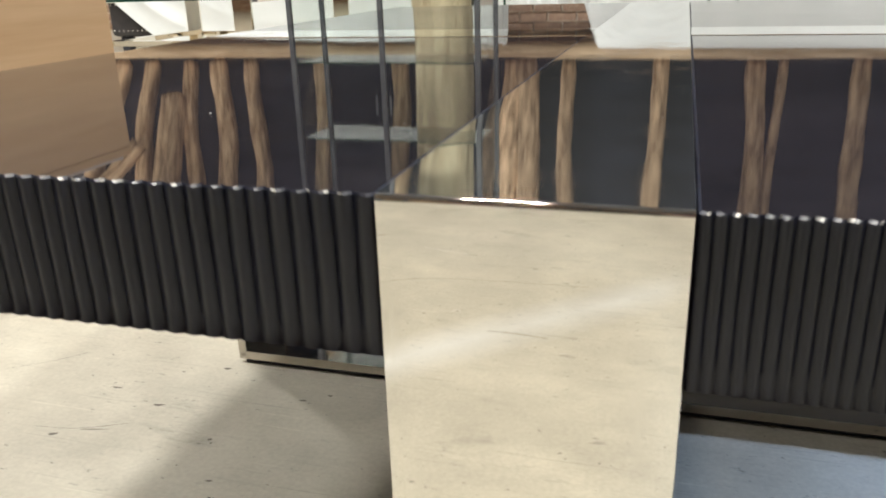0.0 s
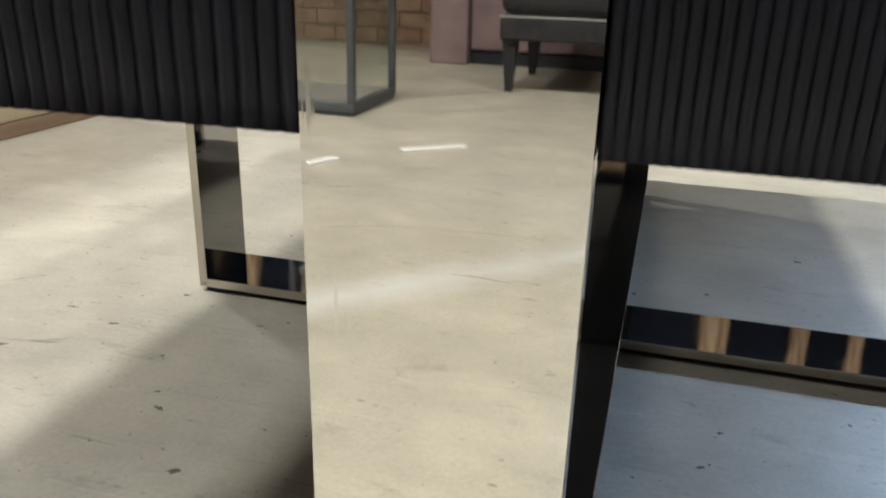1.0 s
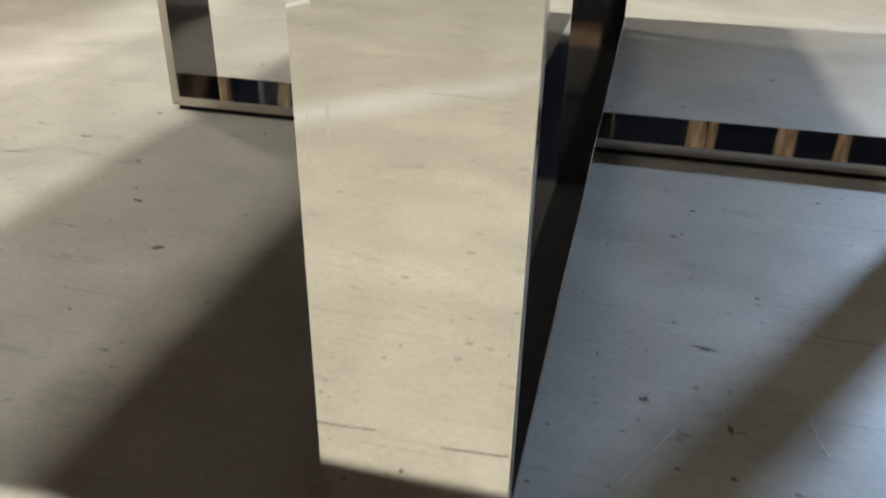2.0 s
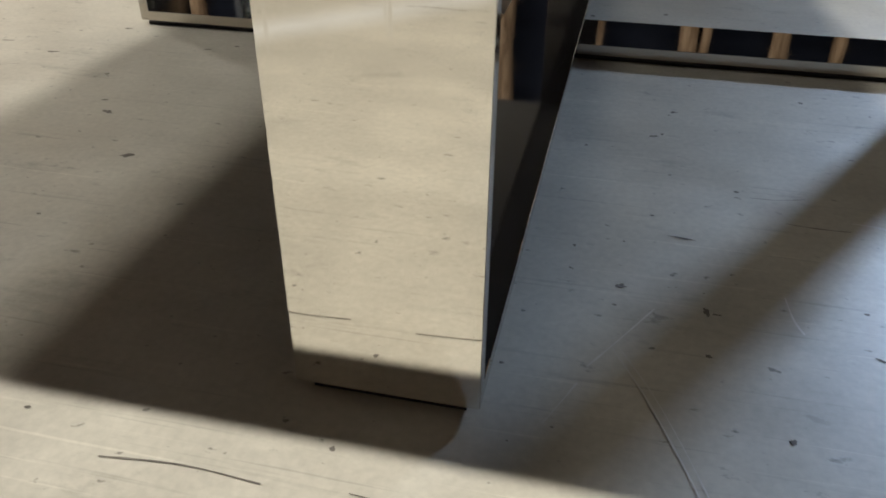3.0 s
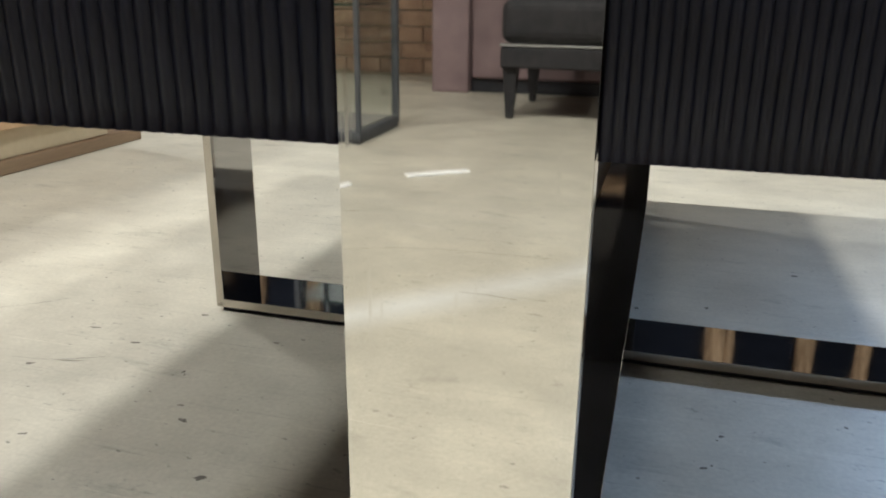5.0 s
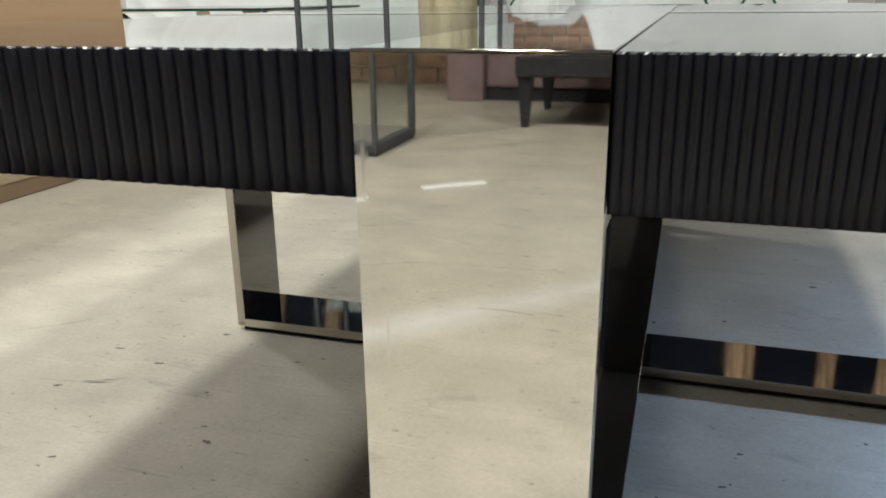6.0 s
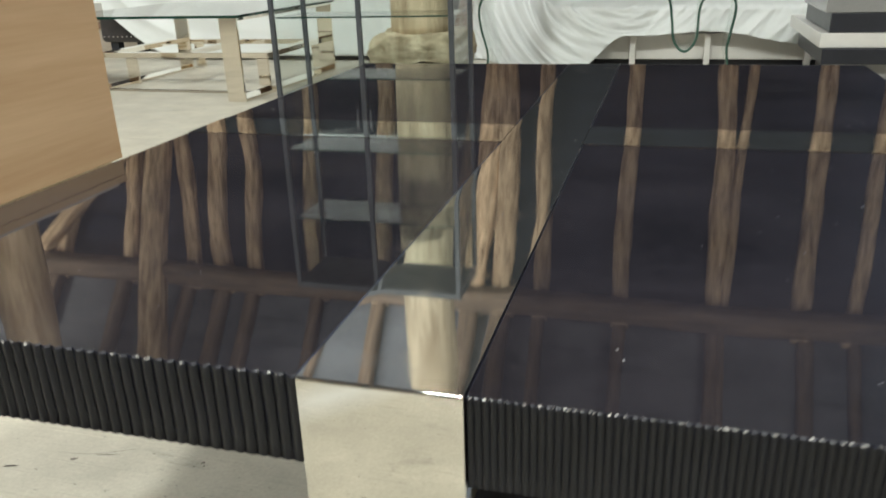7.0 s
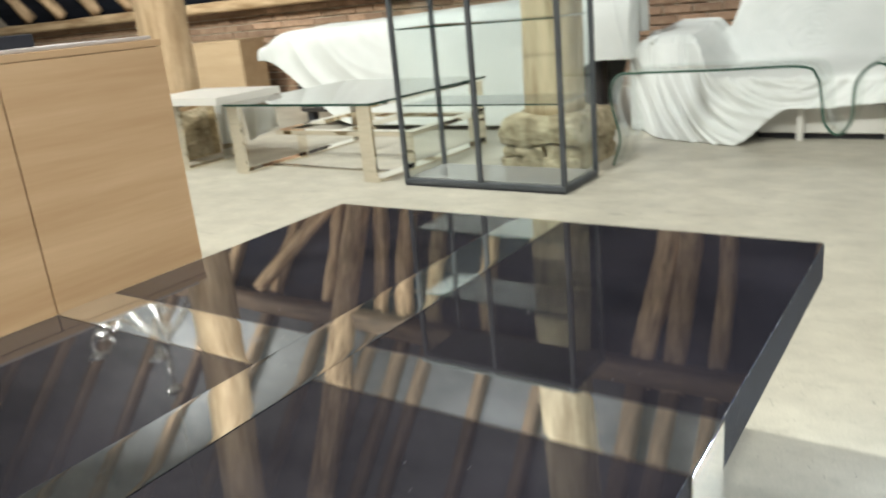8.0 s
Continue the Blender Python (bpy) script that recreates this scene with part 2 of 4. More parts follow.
OAK = surface("oiled_oak", (0.48, 0.315, 0.185), (0.64, 0.455, 0.295), 0.5, 0.6, scale=2.6, fine=16, bump=0.05, depth=0.001, stretch=(1, 0.30, 4.5), specular=0.3)
PALE_BOARD = surface("pale_board", (0.56, 0.47, 0.32), (0.66, 0.57, 0.42), 0.5, scale=5, bump=0.05)
TIMBER = surface("hewn_timber", (0.22, 0.135, 0.075), (0.72, 0.52, 0.335), 0.65, 0.85, scale=5, fine=38, bump=0.7, depth=0.007, stretch=(4.5, 4.5, 0.7), island=0.22, tight=(0.50, 0.84))
# timber away from the lamps: its dimness is put into a darker colour
TIMBER_DIMMED = surface("dimmed_timber", (0.075, 0.05, 0.034), (0.22, 0.15, 0.10), 0.7, 0.85, scale=5, fine=45, bump=0.6, depth=0.006, stretch=(4.5, 4.5, 0.6), island=0.2)
TIMBER_LIGHT = surface("new_timber", (0.33, 0.215, 0.115), (0.64, 0.48, 0.31), 0.6, 0.8, scale=4, fine=44, bump=0.5, depth=0.005, stretch=(4.5, 4.5, 0.6), island=0.12, tight=(0.48, 0.86))
TIMBER_OLD = surface("weathered_post", (0.33, 0.25, 0.155), (0.74, 0.62, 0.44), 0.7, 0.85, scale=5, fine=60, bump=0.6, depth=0.005, stretch=(4, 4, 0.5), tight=(0.44, 0.86))
ROOF_BLACK = surface("black_roof_boards", (0.007, 0.010, 0.018), (0.022, 0.027, 0.044), 0.8, 0.95, scale=2.4, fine=30, bump=0.4, depth=0.004, stretch=(0.5, 3, 3), specular=0.12)
ROOF_GREY = surface("grey_roof_felt", (0.085, 0.087, 0.097), (0.18, 0.182, 0.197), 0.7, 0.85, scale=2.0, fine=30, bump=0.3, depth=0.004, stretch=(1, 2, 2))
BRICK = surface("old_red_brick", (0.20, 0.110, 0.070), (0.50, 0.35, 0.245), 0.8, 0.95, scale=14, fine=90, bump=0.6, depth=0.006, island=0.3)
MORTAR = surface("lime_mortar", (0.42, 0.36, 0.28), (0.60, 0.53, 0.43), 0.9, scale=10, fine=100, bump=0.6, depth=0.006)
PLASTER = surface("dirty_lime_wash", (0.16, 0.13, 0.10), (0.32, 0.28, 0.23), 0.85, scale=3, fine=60, bump=0.4, depth=0.005)
STONE = surface("rubble_stone", (0.20, 0.155, 0.09), (0.60, 0.52, 0.37), 0.85, scale=14, fine=90, bump=1.0, depth=0.012, island=0.12, tight=(0.46, 0.84))
SHEET = surface("white_dust_sheet", (0.68, 0.71, 0.705), (0.77, 0.79, 0.79), 0.75, 0.9, scale=5, fine=220, bump=0.12, depth=0.002)
DARK_PANEL = surface("dark_grey_lacquer", (0.016, 0.018, 0.026), (0.032, 0.034, 0.045), 0.3, 0.4, scale=6, bump=0.03)
GREY_GLOSS = surface("grey_gloss_panel", (0.26, 0.26, 0.26), (0.33, 0.33, 0.33), 0.12, 0.2, scale=3, bump=0.02)
WHITE_LACQUER = surface("white_lacquer", (0.72, 0.71, 0.68), (0.8, 0.79, 0.77), 0.25, 0.35, scale=4, bump=0.02)
CHAIR_BLACK = surface("black_chair_fabric", (0.011, 0.011, 0.014), (0.026, 0.025, 0.030), 0.7, 0.85, scale=30, fine=260, bump=0.3, depth=0.002)
MAUVE = surface("mauve_upholstery", (0.18, 0.127, 0.135), (0.27, 0.195, 0.205), 0.75, 0.9, scale=8, fine=240, bump=0.25, depth=0.002)
LEATHER = surface("brown_leather", (0.022, 0.021, 0.025), (0.060, 0.052, 0.052), 0.4, 0.55, scale=9, fine=150, bump=0.3, depth=0.002)
CHROME = mirror_metal("chrome", (0.85, 0.85, 0.86), 0.03)
WARM_STEEL = mirror_metal("warm_polished_steel", (0.88, 0.82, 0.72), 0.03, 0.02, 6.0)


# ---- mesh helpers ----
def box(bm, lo, hi, bevel=0.0, seg=2):
    made = bmesh.ops.create_cube(bm, size=1.0)["verts"]
    for v in made:
        v.co = Vector([(a + c) / 2 + k * (c - a) for a, c, k in zip(lo, hi, v.co)])
    if bevel:
        edges = list({e for v in made for e in v.link_edges})
        bmesh.ops.bevel(bm, geom=edges, offset=bevel, segments=seg, profile=0.5, affect="EDGES")
    return bm


def tube(bm, points, radius, sides=10):
    """A round bar swept along points."""
    rings = []
    for i, p in enumerate(points):
        a, c = Vector(points[max(i - 1, 0)]), Vector(points[min(i + 1, len(points) - 1)])
        way = (c - a).normalized()
        side = way.cross(Vector((0, 1, 0.01)) if abs(way.y) < 0.9 else Vector((1, 0, 0.01))).normalized()
        up = side.cross(way)
        rings.append([bm.verts.new(Vector(p) + radius * (math.cos(k * math.tau / sides) * side + math.sin(k * math.tau / sides) * up)) for k in range(sides)])
    for r, s in zip(rings, rings[1:]):
        for k in range(sides):
            bm.faces.new((r[k], r[(k + 1) % sides], s[(k + 1) % sides], s[k]))
    bm.faces.new(rings[0][::-1])
    bm.faces.new(rings[-1])
    return bm


def mesh_of(name, bm, mat, smooth=False):
    bmesh.ops.recalc_face_normals(bm, faces=bm.faces)
    me = bpy.data.meshes.new(name)
    bm.to_mesh(me)
    bm.free()
    for m in mat if isinstance(mat, (list, tuple)) else (mat,):
        me.materials.append(m)
    if smooth:
        me.shade_smooth()
    return me


def part(name, bm, mat, parent, label="", smooth=False):
    ob = new(name, mesh_of(name, bm, mat, smooth))
    ob.parent = parent
    return tagged(ob, label)


def thing(name, label, category, group="", kind="", at=(0, 0, 0), turn=0.0):
    ob = new(name)
    ob.matrix_world = pose(*at, 0, 0, turn)
    ob.empty_display_size = 0.1
    return tagged(ob, label, category, group, kind)


def single(name, bm, mat, label, category, group="", kind="", smooth=False):
    return tagged(new(name, mesh_of(name, bm, mat, smooth)), label, category, group, kind)


def timber(length, wide, deep, seed, wobble=0.06, steps=26, taper=0.0, sides=10):
    """A hewn, slightly crooked beam along local z, from 0 to length, with an uneven outline."""
    bm = bmesh.new()
    rings = []
    rnd = random.Random(seed)
    ox, oy = rnd.uniform(0, 50), rnd.uniform(0, 50)
    for i in range(steps + 1):
        s = i / steps
        z = s * length
        cx = wobble * wide * 4 * (noise.noise((ox, oy, z * 0.9)))
        cy = wobble * deep * 2 * (noise.noise((oy, ox, z * 0.9 + 7)))
        k = 1 - taper * s
        ring = []
        for a in range(sides):
            t = (a + 0.5) / sides * math.tau
            sx = math.copysign(abs(math.cos(t)) ** 0.45, math.cos(t))
            sy = math.copysign(abs(math.sin(t)) ** 0.45, math.sin(t))
            j = 1 + 1.6 * wobble * noise.noise((ox + sx * 1.3, oy + sy * 1.3, z * 3.1)) + 0.5 * wobble * noise.noise((ox + sx * 3, oy + sy * 3, z * 9))
            ring.append(bm.verts.new((cx + sx * wide / 2 * k * j, cy + sy * deep / 2 * k * j, z)))
        rings.append(ring)
    for r, q in zip(rings, rings[1:]):
        for a in range(sides):
            bm.faces.new((r[a], r[(a + 1) % sides], q[(a + 1) % sides], q[a]))
    bm.faces.new(rings[0][::-1])
    bm.faces.new(rings[-1])
    return bm


def lay(ob, start, end, roll_to=(0, 0, 1)):
    """Put local z along start to end, local y towards roll_to."""
    a, c = Vector(start), Vector(end)
    z = (c - a).normalized()
    x = Vector(roll_to).cross(z).normalized()
    y = z.cross(x)
    ob.matrix_world = Matrix.Translation(a) @ Matrix((x, y, z)).transposed().to_4x4()
    return ob


def beam(name, start, end, wide, deep, seed, mat, label, group="", wobble=0.06, roll_to=(0, 0, 1), taper=0.0):
    length = (Vector(end) - Vector(start)).length
    ob = single(name, timber(length, wide, deep, seed, wobble, max(10, int(length * 16)), taper), mat, label, "beam", group, "structure", True)
    return lay(ob, start, end, roll_to)


# ---- the building ----
X0, X1, Y0, Y1 = -11.0, 5.2, -4.05, 5.55
RIDGE_Y, EAVE = 0.75, 1.02
PITCH = 1.206


def roof_z(y):
    return 2.575 + PITCH * (4.26 - y) if y > RIDGE_Y else 2.575 + PITCH * (4.26 - 2 * RIDGE_Y + y)


bm = bmesh.new()
box(bm, (X0 - 0.3, Y0 - 0.3, -0.2), (X1 + 0.3, Y1 + 0.3, 0.0))
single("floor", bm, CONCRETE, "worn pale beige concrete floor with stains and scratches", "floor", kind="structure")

bm = bmesh.new()
box(bm, (X0 - 0.3, Y1, 0), (X1 + 0.3, Y1 + 0.3, EAVE))
WALL_N = single("wall_north", bm, MORTAR, "low old red brick eaves wall under the roof", "wall", kind="structure")
bm = bmesh.new()
box(bm, (X0 - 0.3, Y0 - 0.3, 0), (X1 + 0.3, Y0, EAVE))
WALL_S = single("wall_south", bm, MORTAR, "low old brick eaves wall under the roof", "wall", kind="structure")


def gable(name, x_in, x_out, mat, label):
    bm = bmesh.new()
    a, c = Y0 - 0.3, Y1 + 0.3
    ring = [(a, 0), (a, EAVE), (RIDGE_Y, roof_z(RIDGE_Y)), (c, EAVE), (c, 0)]
    lo = [bm.verts.new((x_in, y, z)) for y, z in ring]
    hi = [bm.verts.new((x_out, y, z)) for y, z in ring]
    bm.faces.new(lo)
    bm.faces.new(hi)
    for i in range(len(ring)):
        k = (i + 1) % len(ring)
        bm.faces.new((lo[i], lo[k], hi[k], hi[i]))
    return single(name, bm, mat, label, "wall", kind="structure")


gable("wall_west", X0, X0 - 0.3, PLASTER, "lime washed barn gable wall")
# out of view; made black so that it bounces less light
gable("wall_east", X1, X1 + 0.3, ROOF_BLACK, "unseen barn gable wall, black to cut bounced light")

# black boarded roof: lapped boards, one mesh
bm = bmesh.new()
for sign, y_end in ((1, Y1 + 0.3), (-1, Y0 - 0.3)):
    n_boards = 40
    for i in range(n_boards):
        ya = RIDGE_Y + (y_end - RIDGE_Y) * i / n_boards
        yb = RIDGE_Y + (y_end - RIDGE_Y) * (i + 1) / n_boards
        za, zb = roof_z(ya + sign * 1e-4) + 0.10, roof_z(yb) + 0.10
        lift = 0.014
        corner = [(ya, za), (yb, zb - lift), (yb, zb + 0.02), (ya, za + 0.03)]
        # the roof window leaves a gap in the north slope
        gap = sign > 0 and ya < 4.72 and yb > 4.12
        for x_from, x_to in ((X0 - 0.3, 2.86), (3.44, X1 + 0.3)) if gap else ((X0 - 0.3, X1 + 0.3),):
            lo = [bm.verts.new((x_from, y, z)) for y, z in corner]
            hi = [bm.verts.new((x_to, y, z)) for y, z in corner]
            for k in range(4):
                bm.faces.new((lo[k], lo[(k + 1) % 4], hi[(k + 1) % 4], hi[k])).material_index = 0 if abs(ya - RIDGE_Y) > 3.45 else 1
            bm.faces.new(lo)
            bm.faces.new(hi)
single("ceiling", bm, [ROOF_BLACK, ROOF_GREY], "barn roof underside, black boards below and grey felt above", "ceiling", kind="structure")

# rafters of the north slope: x at the purlin and at the wall plate, width
RAFTERS = [(-4.85, -4.95, 0.13), (-4.18, -4.66, 0.13), (-3.56, -4.25, 0.11), (-3.24, -3.95, 0.14), (-2.97, -3.64, 0.12),
           (-2.40, -2.97, 0.11), (-1.90, -2.22, 0.13), (-1.16, -1.26, 0.17), (-0.93, -1.12, 0.16), (-0.66, -0.80, 0.11),
           (-0.08, -0.12, 0.115), (0.53, 0.58, 0.13), (0.60, 0.76, 0.07), (1.12, 1.31, 0.125), (1.43, 1.74, 0.09), (1.95, 2.1, 0.12), (2.6, 2.7, 0.12), (3.6, 3.7, 0.13), (4.3, 4.4, 0.12), (4.9, 4.95, 0.13),
           (-5.6, -5.7, 0.13), (-6.3, -6.4, 0.13), (-7.1, -7.2, 0.13), (-7.8, -7.9, 0.12), (-8.6, -8.6, 0.14), (-9.4, -9.4, 0.12), (-10.2, -10.2, 0.13)]
for i, (xa, xb, wide) in enumerate(RAFTERS):
    beam("rafter", (xb, 5.5, roof_z(5.5)), (xa + (xa - xb) * 0.1, 4.14, roof_z(4.14)), wide, 0.13, 100 + i, TIMBER, "crooked hewn brown timber rafter on the roof", "rafters of the low roof slope", 0.15, (0, 0.77, 0.64))
    beam("upper_rafter", (xa, 4.28, roof_z(4.28)), (xa + 0.05, RIDGE_Y, roof_z(RIDGE_Y) - 0.02), wide * 0.8, 0.12, 200 + i, TIMBER_DIMMED, "hewn timber rafter high in the roof, darkened as unlit", "rafters of the upper roof", 0.08, (0, 0.77, 0.64))
for i in range(19):
    x = X0 + 0.6 + i * 0.82
    beam("rear_rafter", (x, Y0 + 0.02, roof_z(Y0 + 0.02)), (x + 0.08, RIDGE_Y, roof_z(RIDGE_Y) - 0.02), 0.13, 0.13, 300 + i, TIMBER_DIMMED, "hewn timber rafter of the opposite roof slope", "rafters of the opposite slope", 0.08, (0, -0.77, 0.64))
beam("purlin", (X0, 4.10, 2.60), (X1, 4.18, 2.60), 0.17, 0.17, 11, TIMBER_DIMMED, "long hewn timber purlin carrying the rafters", wobble=0.05)
beam("purlin", (X0, RIDGE_Y * 2 - 4.26, 2.48), (X1, RIDGE_Y * 2 - 4.26, 2.5), 0.17, 0.17, 12, TIMBER, "long hewn timber purlin of the opposite slope", wobble=0.05)
beam("wall_plate", (X0, 5.42, 0.965), (X1, 5.42, 0.965), 0.22, 0.12, 13, TIMBER_LIGHT, "hewn timber wall plate on the brick wall", wobble=0.04)
beam("wall_plate", (X0, Y0 + 0.13, 1.03), (X1, Y0 + 0.13, 1.03), 0.20, 0.14, 14, TIMBER, "hewn timber wall plate on the rear brick wall", wobble=0.04)

beam("brace", (-4.25, 5.15, 1.35), (-3.42, 3.10, 3.70), 0.20, 0.18, 31, TIMBER, "thick leaning timber brace under the rafters", wobble=0.05, roll_to=(0, 0.77, 0.64))
beam("brace", (-4.98, 4.18, 2.50), (-4.45, 4.85, 1.70), 0.12, 0.12, 32, TIMBER, "short diagonal timber brace under the rafters", wobble=0.05, roll_to=(0, 0.77, 0.64))

# posts
beam("post", (-3.64, 2.64, 0.25), (-3.77, 2.64, roof_z(2.64)), 0.27, 0.25, 21, TIMBER_LIGHT, "thick pale timber post carrying the roof", wobble=0.03, roll_to=(0, 1, 0))
beam("post", (-1.037, 2.785, 0.22), (-1.03, 2.785, roof_z(2.78)), 0.25, 0.25, 22, TIMBER_OLD, "square pale timber post on a stone base", wobble=0.025, roll_to=(0, 1, 0))

# stone bases of the posts
def rough_stone(lo, hi, seed, crown=0.0):
    """One worn block with chipped faces; crown rounds its upper shoulders."""
    bm = bmesh.new()
    bmesh.ops.create_cube(bm, size=2.0)
    bmesh.ops.subdivide_edges(bm, edges=bm.edges, cuts=20, use_grid_fill=True)
    a, c = Vector(lo), Vector(hi)
    mid, half = (a + c) / 2, (c - a) / 2
    for v in bm.verts:
        k = v.co.copy()
        # soften the arrises
        m = max(abs(k.x), abs(k.y), abs(k.z))
        k *= 1 - 0.05 * max(0.0, k.length / m - 1.15)
        if crown and k.z > 0:
            f = 1 - crown * (k.z ** 3)
            k.x, k.y = k.x * f, k.y * f
        p = mid + Vector((k.x * half.x, k.y * half.y, k.z * half.z))
        s = Vector((seed * 3.1, seed * 1.7, seed))
        p += 0.013 * noise.noise_vector(p * 8 + s) + 0.008 * noise.noise_vector(p * 23 + s) + 0.006 * noise.noise_vector(p * 47 + s) + 0.004 * noise.noise_vector(p * 95 + s)
        p.z = max(p.z, 0.0)
        v.co = p
    return bm


def stone_base(at, half, courses, seed):
    base = thing("stone_base", "worn pale rubble stone base under a timber post", "stone base", "stone bases", "structure", at)
    rnd = random.Random(seed)
    for n, (z0, z1, h, cuts) in enumerate(courses):
        h *= half
        joints = [-h] + [-h + 2 * h * i / cuts + rnd.uniform(-0.04, 0.04) for i in range(1, cuts)] + [h]
        for i, (xa, xb) in enumerate(zip(joints, joints[1:])):
            part("stone", rough_stone((xa, -h, z0), (xb, h, z1), seed + n * 3 + i, 0.10 if n == len(courses) - 1 else 0.0), STONE, base, smooth=True)
    return base


stone_base((-1.023, 2.785, 0), 0.205, ((0.0, 0.062, 1.0, 2), (0.058, 0.128, 0.97, 2), (0.122, 0.248, 1.03, 1)), 5)
stone_base((-3.66, 2.69, 0), 0.20, ((0.0, 0.09, 1.0, 2), (0.085, 0.17, 0.98, 2), (0.165, 0.29, 1.0, 1)), 25)


# ---- the coffee table ----
BAND, TX, TY, TOP, SLAB, T = 0.095, 0.938, 1.206, 0.400, 0.344, 0.011
RIB = {-1: 0.0078, 1: 0.0042}


def fluted_quadrant(sx, sy, z):
    """One quarter of the slab at a height: plain inner edges along the steel bands, unevenly ribbed outer edges."""
    h, amp = BAND / 2 + 0.0005, (0.0026 if sx < 0 else 0.0014) * (0.45 if z < SLAB + 0.001 else 1.0)
    xo, yo = TX / 2 + 0.0003, TY / 2 + 0.0003

    lean = ((0.0, 0.0), (0.20, 0.55), (0.45, 1.0), (0.65, 0.92), (0.85, 0.40)) if sx > 0 else ((0.0, 0.0), (0.13, 0.62), (0.30, 1.0), (0.56, 0.76), (0.80, 0.36))

    def ribs(a, c, seed):
        n = round((c - a) / RIB[sx])
        out = []
        for i in range(n):
            sway = (1.0 if sx < 0 else 0.12) * (0.0005 * noise.noise((i * 0.9 + seed, z * 26, seed)) + 0.0003 * noise.noise((i * 3.7 + seed, z * 75, 2.0)))
            grow = 0.92 + (0.16 if sx < 0 else 0.05) * noise.noise((i * 1.7, z * 20, seed + 4.0))
            for k, d in lean:
                ends = 0.0 if i == 0 and k == 0.0 else 1.0
                out.append((a + (c - a) * (i + k) / n + sway * ends, min(1.0, d * grow)))
        return out

    seed = 3.0 + 11.0 * sx + 5.0 * sy
    ring = [(h, h)]
    ring += [(xo - amp + amp * d, y) for y, d in ribs(h, yo - 0.0026, seed)]
    ring += [(x, yo - amp + amp * d) for x, d in reversed(ribs(h, xo - 0.0026, seed + 20))]
    return [(x * sx, y * sy) for x, y in ring]


def inset(ring, d, sx, sy):
    cx, cy = sx * (TX / 4), sy * (TY / 4)
    return [(x + math.copysign(min(d, abs(x - cx)), cx - x), y + math.copysign(min(d, abs(y - cy)), cy - y)) for x, y in ring]


table = thing("coffee_table", "low black glass coffee table with crossed steel bands and fluted edges", "coffee table")
for sx in (-1, 1):
    for sy in (-1, 1):
        heights = [SLAB] + [SLAB + 0.0016 + (TOP - 0.0024 - SLAB) * k / 6 for k in range(7)]
        rings = [fluted_quadrant(sx, sy, z) for z in heights]
        ring, count = rings[-1], len(rings[-1])
        inner = inset(ring, 0.0008, sx, sy)
        bm = bmesh.new()
        levels = [[bm.verts.new((x, y, z)) for x, y in r] for r, z in zip(rings, heights)]
        for low, high in zip(levels, levels[1:]):
            for k in range(count):
                j = (k + 1) % count
                bm.faces.new((low[k], low[j], high[j], high[k])).smooth = True
        bm.normal_update()
        for e in bm.edges:
            e.smooth = e.calc_face_angle(3.0) < 1.2
        bm.faces.new(levels[0])
        slab = part("fluted_slab", bm, FLUTED, table, "black fluted lacquered slab edge")
        bm = bmesh.new()
        a = [bm.verts.new((x, y, TOP - 0.0008)) for x, y in ring]
        c = [bm.verts.new((x, y, TOP)) for x, y in inner]
        rnd = random.Random(61 + 2 * sx + sy)
        for k in range(count):
            j = (k + 1) % count
            # facets picked at random carry the painted glints
            chance = (0.08, 0.16, 0.36, 0.18, 0.10)[(k - 1) % 5]
            bm.faces.new((a[k], a[j], c[j], c[k])).material_index = 1 if 0 < k < count - 1 and rnd.random() < chance else 2
        bm.faces.new(c)
        part("glass_top", bm, [BLACK_GLASS, RIM_GLINT, FLUTED], table, "glossy black glass panel with pale glints painted on its rim")

UNDERSIDE = surface("matt_black_board", (0.020, 0.021, 0.030), (0.034, 0.036, 0.048), 0.7, 0.85, scale=10, bump=0.1)
B2 = BAND / 2


def rounded(points, radius, steps=5):
    """The corners of an open line in a plane, rounded."""
    out = [Vector(points[0])]
    for p, q, s in zip(points, points[1:], points[2:]):
        p, q, s = Vector(p), Vector(q), Vector(s)
        a, c = q + (p - q).normalized() * radius, q + (s - q).normalized() * radius
        out += [a.lerp(q, u).lerp(q.lerp(c, u), u) for u in (k / steps for k in range(steps + 1))]
    return out + [Vector(points[-1])]


